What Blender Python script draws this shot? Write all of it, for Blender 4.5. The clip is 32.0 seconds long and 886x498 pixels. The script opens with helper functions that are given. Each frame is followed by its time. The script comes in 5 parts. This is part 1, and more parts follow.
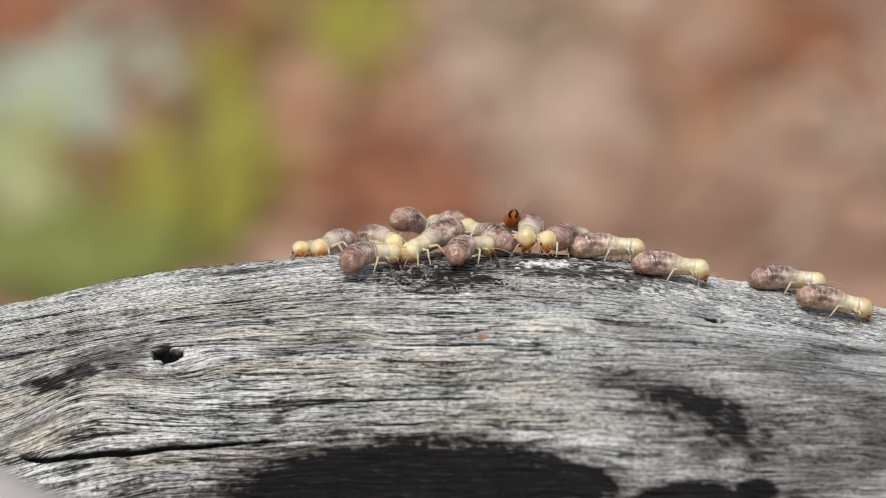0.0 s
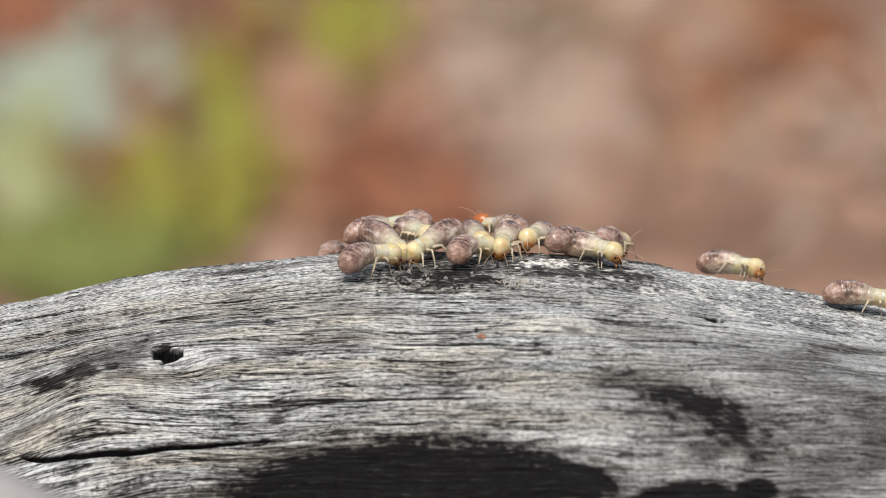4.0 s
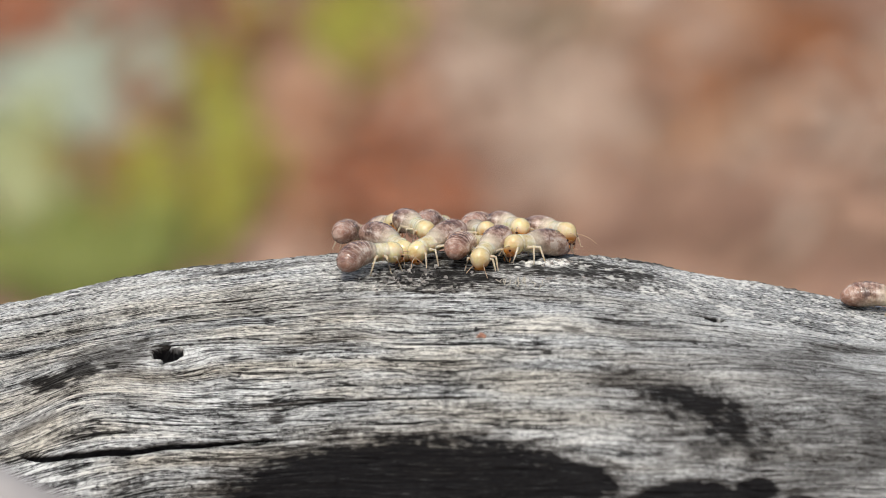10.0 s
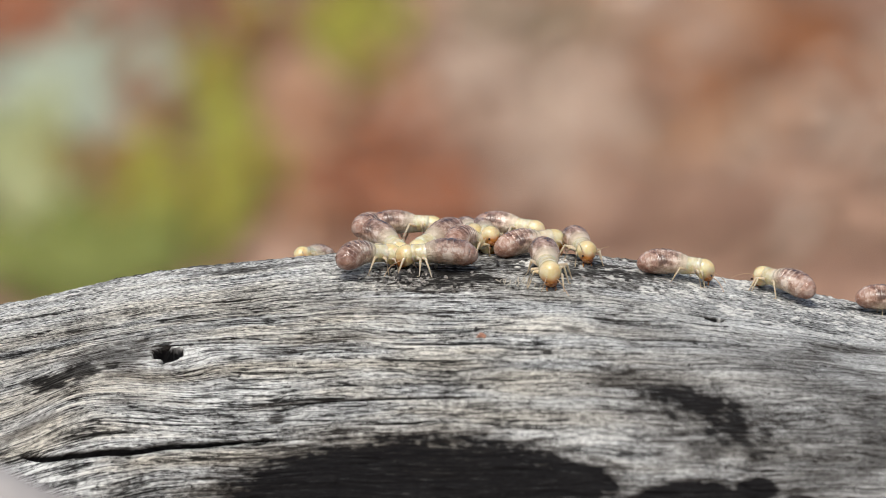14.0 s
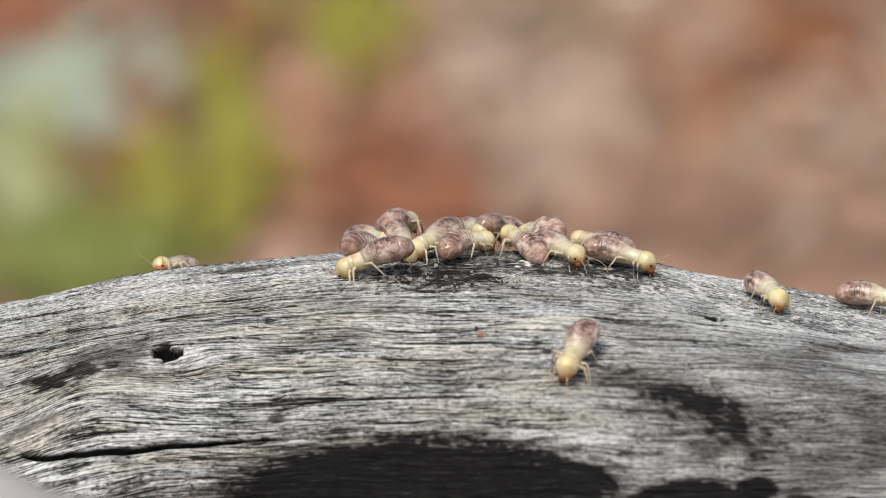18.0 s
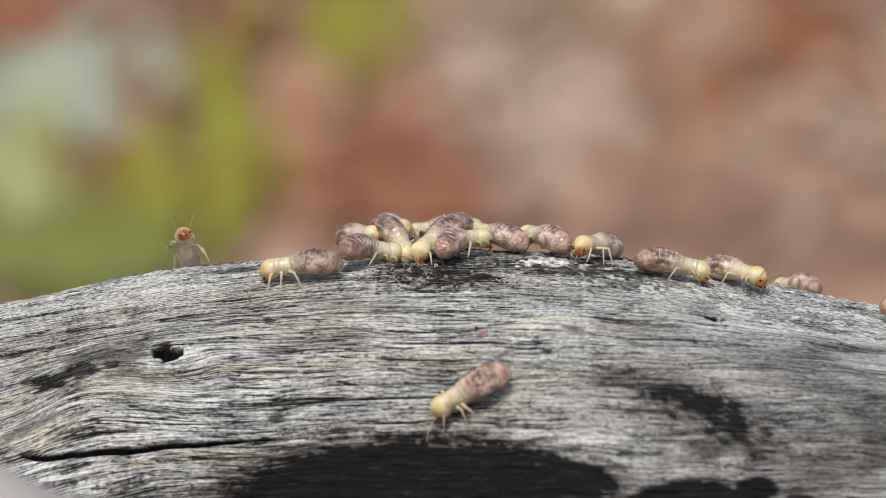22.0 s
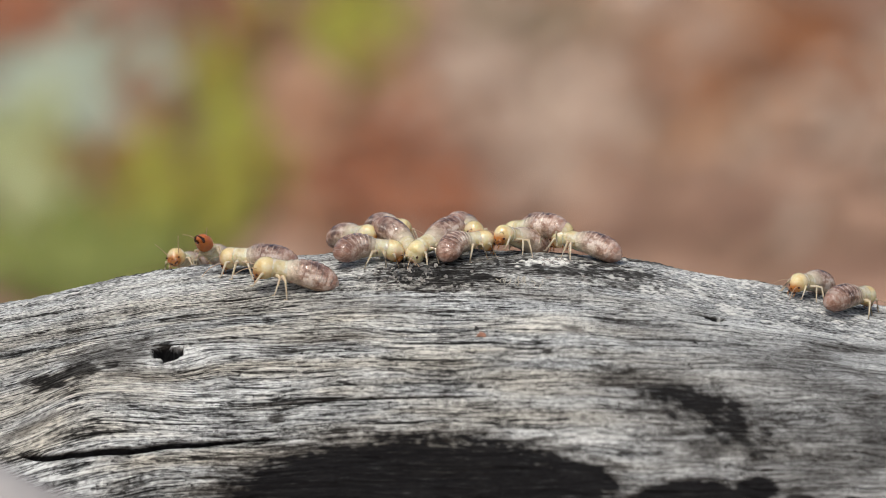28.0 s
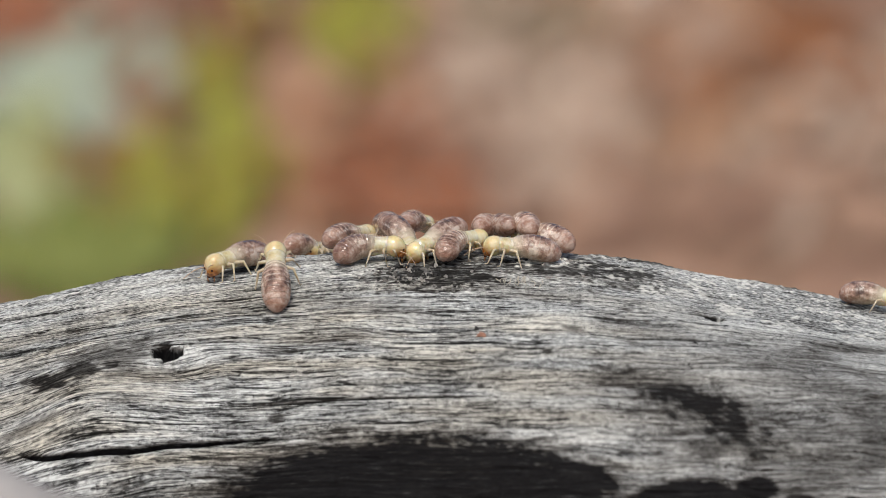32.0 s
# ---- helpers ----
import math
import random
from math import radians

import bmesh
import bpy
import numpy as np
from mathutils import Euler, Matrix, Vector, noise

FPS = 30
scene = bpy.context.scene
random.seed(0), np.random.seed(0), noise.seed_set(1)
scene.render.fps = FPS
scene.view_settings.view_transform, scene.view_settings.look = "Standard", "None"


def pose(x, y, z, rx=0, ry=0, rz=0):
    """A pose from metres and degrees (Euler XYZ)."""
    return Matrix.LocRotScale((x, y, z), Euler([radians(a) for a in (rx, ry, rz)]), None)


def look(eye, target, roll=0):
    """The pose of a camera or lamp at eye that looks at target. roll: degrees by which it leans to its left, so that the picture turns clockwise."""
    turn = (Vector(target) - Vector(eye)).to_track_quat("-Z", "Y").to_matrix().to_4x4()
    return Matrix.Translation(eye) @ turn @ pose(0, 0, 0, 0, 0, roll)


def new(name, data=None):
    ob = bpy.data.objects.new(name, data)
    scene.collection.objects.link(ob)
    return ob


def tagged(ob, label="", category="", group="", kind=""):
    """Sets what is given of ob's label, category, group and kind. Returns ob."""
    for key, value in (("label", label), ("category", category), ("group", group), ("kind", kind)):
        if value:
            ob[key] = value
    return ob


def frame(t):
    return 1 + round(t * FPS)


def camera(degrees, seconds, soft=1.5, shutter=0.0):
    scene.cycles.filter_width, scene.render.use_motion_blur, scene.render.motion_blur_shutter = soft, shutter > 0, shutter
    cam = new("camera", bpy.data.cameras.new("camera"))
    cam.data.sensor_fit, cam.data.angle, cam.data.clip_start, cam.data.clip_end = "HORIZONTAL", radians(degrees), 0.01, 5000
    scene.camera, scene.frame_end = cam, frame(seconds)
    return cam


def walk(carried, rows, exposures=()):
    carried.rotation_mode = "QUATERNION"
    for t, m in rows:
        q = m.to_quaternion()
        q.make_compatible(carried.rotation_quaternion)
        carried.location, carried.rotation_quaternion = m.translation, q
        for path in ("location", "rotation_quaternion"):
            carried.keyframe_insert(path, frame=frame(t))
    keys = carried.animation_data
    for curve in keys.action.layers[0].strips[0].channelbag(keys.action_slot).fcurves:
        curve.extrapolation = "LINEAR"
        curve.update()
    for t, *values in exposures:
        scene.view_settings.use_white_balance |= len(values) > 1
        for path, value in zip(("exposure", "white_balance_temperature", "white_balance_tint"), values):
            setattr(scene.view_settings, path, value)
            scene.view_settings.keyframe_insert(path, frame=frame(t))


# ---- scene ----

SECONDS = 32.0
MM = 0.001

# camera on a tripod, settling by a hair over the first twenty seconds
EYE, TILT = (0.0, -0.38092, 0.11738), 10.0
cam = camera(8.0, SECONDS, soft=0.75)
cam.data.dof.use_dof = True
cam.data.dof.focus_distance = 0.3845
cam.data.dof.aperture_fstop = 68.0
SETTLE = [(0.0, 0.0), (5.0, 0.0034), (8.0, 0.008), (14.0, 0.009), (18.5, 0.0148), (32.0, 0.016)]
walk(cam, [(t, pose(*EYE, 90.0 - TILT - a)) for t, a in SETTLE], [(0.0, -0.03), (3.0, 0.0), (19.0, 0.0), (23.0, -0.1), (32.0, -0.14)])

# overcast daylight
world = bpy.data.worlds.new("sky")
scene.world = world
world.use_nodes = True
sky = world.node_tree.nodes.new("ShaderNodeTexSky")
sky.sky_type, sky.sun_disc = "NISHITA", False
sky.sun_elevation, sky.sun_rotation = radians(58), radians(200)
sky.air_density, sky.dust_density, sky.ozone_density = 1.0, 4.0, 1.0
back = world.node_tree.nodes["Background"]
back.inputs["Strength"].default_value = 0.115
world.node_tree.links.new(sky.outputs[0], back.inputs["Color"])
sun = new("sun", bpy.data.lights.new("sun", "SUN"))
sun.data.energy, sun.data.angle, sun.data.color = 2.0, radians(20), (1.0, 0.95, 0.88)
sun.matrix_world = look((-0.3, -0.75, 1.5), (0, 0, 0))


# ---- materials ----
def shader(name):
    m = bpy.data.materials.new(name)
    m.use_nodes = True
    return m, m.node_tree.nodes, m.node_tree.links, m.node_tree.nodes["Principled BSDF"]


def ramp(nodes, stops):
    r = nodes.new("ShaderNodeValToRGB")
    while len(r.color_ramp.elements) < len(stops):
        r.color_ramp.elements.new(0.5)
    for e, (p, c) in zip(r.color_ramp.elements, stops):
        e.position, e.color = p, (*c, 1)
    return r


def noise_node(nodes, links, scale, detail=4.0, rough=0.6, vector=None):
    n = nodes.new("ShaderNodeTexNoise")
    n.inputs["Scale"].default_value, n.inputs["Detail"].default_value, n.inputs["Roughness"].default_value = scale, detail, rough
    if vector is None:
        vector = nodes.new("ShaderNodeTexCoord").outputs["Object"]
    links.new(vector, n.inputs["Vector"])
    return n


def mixed(nodes, links, kind, fac, a, b):
    m = nodes.new("ShaderNodeMix")
    m.data_type, m.blend_type = "RGBA", kind
    for socket, value in ((m.inputs[0], fac), (m.inputs[6], a), (m.inputs[7], b)):
        if isinstance(value, (int, float)):
            socket.default_value = value
        elif isinstance(value, tuple):
            socket.default_value = (*value, 1)
        else:
            links.new(value, socket)
    return m.outputs[2]


def bump(nodes, links, bsdf, height, strength, distance):
    b = nodes.new("ShaderNodeBump")
    b.inputs["Strength"].default_value, b.inputs["Distance"].default_value = strength, distance
    links.new(height, b.inputs["Height"])
    links.new(b.outputs[0], bsdf.inputs["Normal"])


def attribute(nodes, name):
    a = nodes.new("ShaderNodeAttribute")
    a.attribute_name = name
    return a.outputs["Fac"]


def maths(nodes, links, kind, a, b):
    m = nodes.new("ShaderNodeMath")
    m.operation = kind
    for socket, value in ((m.inputs[0], a), (m.inputs[1], b)):
        if isinstance(value, (int, float)):
            socket.default_value = value
        else:
            links.new(value, socket)
    return m.outputs[0]


def weathered_wood():
    m, n, l, bsdf = shader("weathered_grey_wood")
    grain = n.new("ShaderNodeAttribute")
    grain.attribute_name = "grain"

    def along(sx, sy, detail, rough, shift=0.0):
        """Noise drawn out along the grain; sx, sy: repeats in a millimetre along and across."""
        v = n.new("ShaderNodeVectorMath")
        v.operation = "MULTIPLY_ADD"
        l.new(grain.outputs["Vector"], v.inputs[0])
        v.inputs[1].default_value, v.inputs[2].default_value = (sx, sy, 1), (shift, shift * 0.7, shift)
        return noise_node(n, l, 1.0, detail, rough, v.outputs[0]).outputs[0]

    def thin(value, half):
        """0 on thin lines where value passes its middle, 1 elsewhere."""
        off = maths(n, l, "ABSOLUTE", maths(n, l, "SUBTRACT", value, 0.5), 0)
        r = n.new("ShaderNodeMapRange")
        r.inputs["From Min"].default_value, r.inputs["From Max"].default_value = half * 0.35, half
        l.new(off, r.inputs["Value"])
        return r.outputs[0]

    broad, fine, specks = along(0.17, 3.2, 5, 0.6), along(0.6, 7.5, 4, 0.62, 7.0), along(3.0, 4.6, 4, 0.66, 3.0)
    cracks, hairs = thin(along(0.09, 2.6, 2, 0.5, 11.0), 0.03), thin(along(0.32, 5.0, 3, 0.55, 5.0), 0.042)
    total = attribute(n, "tone")
    crumbly = attribute(n, "crumbly")
    calm = maths(n, l, "SUBTRACT", 1.0, attribute(n, "calm"))
    streaks = maths(n, l, "MULTIPLY", calm, maths(n, l, "SUBTRACT", 1.1, maths(n, l, "MULTIPLY", crumbly, 0.5)))
    grit = maths(n, l, "MULTIPLY", calm, maths(n, l, "ADD", 0.95, maths(n, l, "MULTIPLY", crumbly, 1.1)))
    for value, middle, weight, share in ((broad, 0.5, 0.6, streaks), (fine, 0.5, 0.75, streaks), (specks, 0.5, 1.15, grit), (cracks, 1.0, 0.58, streaks), (hairs, 1.0, 0.48, streaks)):
        step = maths(n, l, "MULTIPLY", maths(n, l, "SUBTRACT", value, middle), weight)
        total = maths(n, l, "ADD", total, maths(n, l, "MULTIPLY", step, share))
    dots = n.new("ShaderNodeMapRange")
    dots.inputs["From Min"].default_value, dots.inputs["From Max"].default_value = 0.66, 0.74
    l.new(along(1.7, 2.3, 2, 0.5, 23.0), dots.inputs["Value"])
    total = maths(n, l, "SUBTRACT", total, maths(n, l, "MULTIPLY", dots.outputs[0], 0.4))
    tone = ramp(n, [(0.0, (0.022, 0.022, 0.021)), (0.25, (0.097, 0.1, 0.097)), (0.5, (0.291, 0.3, 0.292)), (0.75, (0.515, 0.53, 0.51)), (1.0, (0.78, 0.8, 0.77))])
    l.new(total, tone.inputs[0])
    warm = mixed(n, l, "MULTIPLY", attribute(n, "tan"), tone.outputs[0], (0.97, 0.9, 0.8))
    flecks = maths(n, l, "MULTIPLY", attribute(n, "char_shade"), maths(n, l, "SUBTRACT", 1.55, maths(n, l, "MULTIPLY", fine, 0.9)))
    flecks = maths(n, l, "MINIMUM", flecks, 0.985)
    # colours of charring and stains, and of shade painted into hole and splits
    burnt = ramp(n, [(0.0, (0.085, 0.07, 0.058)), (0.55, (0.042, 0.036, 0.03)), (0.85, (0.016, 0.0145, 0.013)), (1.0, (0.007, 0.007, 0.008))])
    l.new(attribute(n, "char_shade"), burnt.inputs[0])
    darkened = mixed(n, l, "MIX", flecks, warm, burnt.outputs[0])
    thick = n.new("ShaderNodeMapRange")
    thick.inputs["From Min"].default_value, thick.inputs["From Max"].default_value = 0.3, 0.46
    l.new(specks, thick.inputs["Value"])
    crust = mixed(n, l, "MIX", maths(n, l, "MULTIPLY", attribute(n, "lichen"), thick.outputs[0]), darkened, (0.82, 0.82, 0.76))
    l.new(crust, bsdf.inputs["Base Color"])
    bsdf.inputs["Roughness"].default_value = 0.95
    bsdf.inputs["Specular IOR Level"].default_value = 0.06
    bump(n, l, bsdf, total, 0.8, 0.00006)
    return m


def cuticle(name, stops, scale, gloss, sss, coat=0.3, mouth=None):
    m, n, l, bsdf = shader(name)
    spots = noise_node(n, l, scale, 4, 0.65)
    wrinkle = noise_node(n, l, 5200, 3, 0.6)
    r = ramp(n, stops)
    l.new(spots.outputs[0], r.inputs[0])
    info = n.new("ShaderNodeObjectInfo")
    vary = ramp(n, [(0.0, (0.86, 0.84, 0.82)), (1.0, (1.0, 1.0, 1.0))])
    l.new(info.outputs["Random"], vary.inputs[0])
    colour = r.outputs[0]
    if mouth:
        colour = mixed(n, l, "MIX", attribute(n, "mouth"), colour, mouth)
    l.new(mixed(n, l, "MULTIPLY", 1.0, colour, vary.outputs[0]), bsdf.inputs["Base Color"])
    bsdf.inputs["Roughness"].default_value = gloss
    bsdf.inputs["Subsurface Weight"].default_value = sss
    bsdf.inputs["Subsurface Radius"].default_value = (1.0, 0.7, 0.4)
    bsdf.inputs["Subsurface Scale"].default_value = 0.0008
    bsdf.inputs["Coat Weight"].default_value, bsdf.inputs["Coat Roughness"].default_value = coat, 0.1
    bump(n, l, bsdf, wrinkle.outputs[0], 0.5, 0.00012)
    return m


def abdomen_skin():
    m, n, l, bsdf = shader("banded_abdomen_skin")
    mottle = noise_node(n, l, 2100, 5, 0.65)
    wrinkle = noise_node(n, l, 4600, 4, 0.65)
    patches = noise_node(n, l, 750, 2, 0.5)
    base = ramp(n, [(0.31, (0.11, 0.06, 0.04)), (0.42, (0.33, 0.21, 0.155)), (0.53, (0.58, 0.435, 0.345)), (0.63, (0.92, 0.84, 0.74))])
    l.new(maths(n, l, "ADD", mottle.outputs[0], maths(n, l, "MULTIPLY", maths(n, l, "SUBTRACT", patches.outputs[0], 0.5), 0.7)), base.inputs[0])
    edge = n.new("ShaderNodeMapRange")
    edge.inputs["From Min"].default_value, edge.inputs["From Max"].default_value = 0.36, 0.6
    l.new(wrinkle.outputs[0], edge.inputs["Value"])
    rim = mixed(n, l, "MIX", maths(n, l, "MULTIPLY", attribute(n, "joint"), maths(n, l, "MAXIMUM", edge.outputs[0], 0.15)), base.outputs[0], (0.84, 0.78, 0.7))
    belly = mixed(n, l, "MIX", maths(n, l, "MULTIPLY", attribute(n, "under"), 0.7), rim, (0.68, 0.56, 0.4))
    fore = mixed(n, l, "MIX", attribute(n, "front"), belly, (0.78, 0.72, 0.55))
    tail = mixed(n, l, "MIX", maths(n, l, "MULTIPLY", attribute(n, "tail"), 0.7), fore, (0.38, 0.185, 0.12))
    info = n.new("ShaderNodeObjectInfo")
    vary = ramp(n, [(0.0, (0.72, 0.65, 0.61)), (1.0, (1.06, 0.99, 0.94))])
    l.new(info.outputs["Random"], vary.inputs[0])
    l.new(mixed(n, l, "MULTIPLY", 1.0, tail, vary.outputs[0]), bsdf.inputs["Base Color"])
    bsdf.inputs["Roughness"].default_value = 0.24
    bsdf.inputs["Subsurface Weight"].default_value = 0.1
    bsdf.inputs["Subsurface Radius"].default_value = (1.0, 0.6, 0.4)
    bsdf.inputs["Subsurface Scale"].default_value = 0.0002
    bsdf.inputs["Coat Weight"].default_value, bsdf.inputs["Coat Roughness"].default_value = 1.0, 0.1
    bump(n, l, bsdf, wrinkle.outputs[0], 1.0, 0.00015)
    wet = n.new("ShaderNodeBump")
    wet.inputs["Strength"].default_value, wet.inputs["Distance"].default_value = 1.0, 0.00009
    l.new(noise_node(n, l, 3800, 2.0, 0.5).outputs[0], wet.inputs["Height"])
    l.new(wet.outputs[0], bsdf.inputs["Coat Normal"])
    return m


def rough_matter(name, stops, scale, gloss=0.85, relief=0.01, island=None, sheen=0.0):
    m, n, l, bsdf = shader(name)
    tex = noise_node(n, l, scale, 6, 0.62)
    r = ramp(n, stops)
    l.new(tex.outputs[0], r.inputs[0])
    colour = r.outputs[0]
    if island:
        geo = n.new("ShaderNodeNewGeometry")
        v = ramp(n, island)
        l.new(geo.outputs["Random Per Island"], v.inputs[0])
        colour = mixed(n, l, "MULTIPLY", 1.0, colour, v.outputs[0])
    l.new(colour, bsdf.inputs["Base Color"])
    bsdf.inputs["Roughness"].default_value = gloss
    bsdf.inputs["Specular IOR Level"].default_value = 0.3
    bump(n, l, bsdf, tex.outputs[0], 0.6, relief)
    return m


WOOD = weathered_wood()
ABDOMEN = abdomen_skin()
CREAM = cuticle("cream_thorax_skin", [(0.3, (0.64, 0.5, 0.25)), (0.5, (0.78, 0.69, 0.44)), (0.7, (0.88, 0.84, 0.68))], 1800, 0.25, 0.6, 0.8)
HEADSKIN = cuticle("pale_yellow_head_skin", [(0.3, (0.74, 0.5, 0.19)), (0.5, (0.86, 0.7, 0.37)), (0.7, (0.93, 0.83, 0.58))], 1100, 0.2, 0.6, 0.8, (0.55, 0.2, 0.03))
FACE = cuticle("orange_brown_face", [(0.35, (0.2, 0.05, 0.012)), (0.55, (0.5, 0.2, 0.045)), (0.75, (0.7, 0.4, 0.13))], 3500, 0.3, 0.2)
SOLDIERSKIN = cuticle("amber_head_skin", [(0.3, (0.42, 0.1, 0.015)), (0.7, (0.62, 0.2, 0.035))], 1500, 0.15, 0.3, 0.8)
JAW = cuticle("dark_brown_jaw", [(0.3, (0.03, 0.01, 0.006)), (0.7, (0.09, 0.03, 0.014))], 3000, 0.2, 0.0)
LIMB = cuticle("pale_leg_skin", [(0.3, (0.56, 0.42, 0.26)), (0.7, (0.76, 0.64, 0.46))], 3000, 0.35, 0.4)
FEELER = cuticle("tan_antenna_skin", [(0.3, (0.5, 0.3, 0.16)), (0.7, (0.68, 0.5, 0.32))], 4000, 0.4, 0.2)
EARTH = rough_matter("reddish_soil", [(0.3, (0.194, 0.106, 0.066)), (0.55, (0.308, 0.176, 0.114)), (0.75, (0.396, 0.264, 0.176))], 14, 0.95, 0.02)
STONE = rough_matter("pale_grey_stone", [(0.3, (0.3, 0.285, 0.275)), (0.6, (0.46, 0.44, 0.42)), (0.8, (0.56, 0.54, 0.52))], 120, 0.9, 0.002)
CHALK = rough_matter("chalky_lichen_stone", [(0.3, (0.3, 0.345, 0.26)), (0.7, (0.46, 0.52, 0.41))], 20, 0.9, 0.005)


def dry(name, a, b, c):
    return rough_matter(name, [(0.3, a), (0.55, b), (0.8, c)], 25, 0.75, 0.004, [(0.0, (0.9, 0.9, 0.9)), (1.0, (1.0, 1.0, 1.0))])


RUST = dry("rust_dry_leaf", (0.25, 0.088, 0.042), (0.39, 0.155, 0.077), (0.46, 0.21, 0.113))
PINK = dry("pinkish_dry_leaf", (0.376, 0.224, 0.152), (0.464, 0.304, 0.216), (0.528, 0.376, 0.288))
PALE = dry("pale_dry_leaf", (0.464, 0.344, 0.256), (0.560, 0.440, 0.344), (0.640, 0.528, 0.440))
BROWN = dry("brown_dry_leaf", (0.234, 0.140, 0.095), (0.324, 0.198, 0.140), (0.414, 0.270, 0.198))
LIME = rough_matter("yellow_green_leaf", [(0.3, (0.27, 0.27, 0.035)), (0.7, (0.42, 0.41, 0.075))], 30, 0.5, 0.002)
OLIVE = rough_matter("olive_green_leaf", [(0.3, (0.22, 0.165, 0.03)), (0.7, (0.33, 0.25, 0.055))], 30, 0.5, 0.002)
GREEN = rough_matter("green_leaf", [(0.3, (0.18, 0.22, 0.05)), (0.7, (0.3, 0.35, 0.1))], 30, 0.5, 0.002)
MINT = rough_matter("pale_green_leaf", [(0.3, (0.38, 0.42, 0.2)), (0.7, (0.52, 0.57, 0.31))], 30, 0.5, 0.002)
TAN = dry("orange_tan_dry_leaf", (0.39, 0.22, 0.13), (0.5, 0.3, 0.18), (0.56, 0.37, 0.24))
OCHRE = dry("grey_olive_dry_leaf", (0.22, 0.17, 0.11), (0.31, 0.25, 0.165), (0.38, 0.31, 0.22))
CINNAMON = dry("orange_brown_dry_leaf", (0.23, 0.09, 0.035), (0.33, 0.14, 0.06), (0.4, 0.19, 0.09))



# ---- helpers for building ----
def mesh_from(name, verts, faces, smooth=True):
    me = bpy.data.meshes.new(name)
    me.from_pydata([tuple(v) for v in verts], [], faces)
    if smooth:
        me.polygons.foreach_set("use_smooth", [True] * len(me.polygons))
    me.update()
    return me


def part(name, me, material, parent=None, label="", m=None):
    if not me.materials:
        me.materials.append(material)
    ob = new(name, me)
    if parent is not None:
        ob.parent = parent
    if m is not None:
        ob.matrix_basis = m
    return tagged(ob, label)


def lattice(u, v, seed):
    """Smooth value noise, -1 to 1, for arrays u and v."""
    table = np.random.RandomState(seed).rand(256, 256) * 2 - 1
    iu, iv = np.floor(u).astype(int), np.floor(v).astype(int)
    fu, fv = u - iu, v - iv
    fu, fv = fu * fu * (3 - 2 * fu), fv * fv * (3 - 2 * fv)
    a, b = table[iu & 255, iv & 255], table[(iu + 1) & 255, iv & 255]
    c, d = table[iu & 255, (iv + 1) & 255], table[(iu + 1) & 255, (iv + 1) & 255]
    return (a * (1 - fu) + b * fu) * (1 - fv) + (c * (1 - fu) + d * fu) * fv


def grid_faces(rows, cols, wrap=False):
    i, j = np.meshgrid(np.arange(rows - 1), np.arange(cols if wrap else cols - 1), indexing="ij")
    k = (j + 1) % cols
    return np.stack([i * cols + j, i * cols + k, (i + 1) * cols + k, (i + 1) * cols + j], -1).reshape(-1, 4)


def tube(points, radii, sides=8):
    verts, faces = [], []
    pts = [Vector(p) for p in points]
    for i, p in enumerate(pts):
        d = (pts[min(i + 1, len(pts) - 1)] - pts[max(i - 1, 0)]).normalized()
        a = d.cross(Vector((0, 0, 1)) if abs(d.z) < 0.9 else Vector((0, 1, 0))).normalized()
        b = d.cross(a)
        for j in range(sides):
            q = 2 * math.pi * j / sides
            verts.append(p + (a * math.cos(q) + b * math.sin(q)) * radii[i])
    faces = grid_faces(len(pts), sides, True).tolist()
    faces.append(list(range(sides))[::-1])
    faces.append([(len(pts) - 1) * sides + j for j in range(sides)])
    return verts, faces


# ---- the log: its back line, and the height of its top ----
RADIUS, CREST, SWELL = 25.0, 49.9, 0.176
BACK_X = [-150, -60, -40, -27.05, -23.6, -20.15, -16.7, -13.25, -9.8, -6.35, -2.9, 2.28, 5.73, 9.18, 12.63, 14.35, 16.08, 17.8, 21.25, 24.7, 27.05, 40, 60, 150]
BACK_Z = [-9.5, -6.5, -4.8, -3.29, -2.59, -1.79, -1.19, -0.81, -0.46, -0.18, -0.04, 0, -0.11, -0.35, -0.77, -1.16, -1.51, -1.79, -2.31, -3.05, -3.5, -4.6, -6.2, -9]
LINE_X = np.linspace(-150, 150, 3001)
KERNEL = np.exp(-np.linspace(-3, 3, 41) ** 2 / 2)
LINE_Z = np.convolve(np.pad(np.interp(LINE_X, BACK_X, BACK_Z), 20, mode="edge"), KERNEL / KERNEL.sum(), "valid")


def back_line(x):
    return np.interp(x, LINE_X, LINE_Z)


def belly(u, v):
    """How far in mm the log's near side swells out (to one end) or falls back (to the other)."""
    f, g = np.clip((u + 3) / 17, -1, 1), np.clip((v - 3) / 15, 0, 1)
    return 5.0 * np.sin(f * math.pi / 2) * g * g * (3 - 2 * g)


def fall_off(v):
    """How far in mm the log's back falls away below its round core."""
    return 0.028 * np.clip(-v, 0, 12) ** 2


def on_log(x, y):
    """The point in mm on the log's upper side over the plan point (x, y) of its round core, in mm."""
    v = RADIUS * math.asin(max(-1.0, min(1.0, -y / RADIUS)))
    out = float(belly(x, v))
    z = math.sqrt(max(RADIUS ** 2 - y * y, 0)) - RADIUS + CREST + float(back_line(x))
    return Vector((x, y - out, z + SWELL * out - float(fall_off(v))))


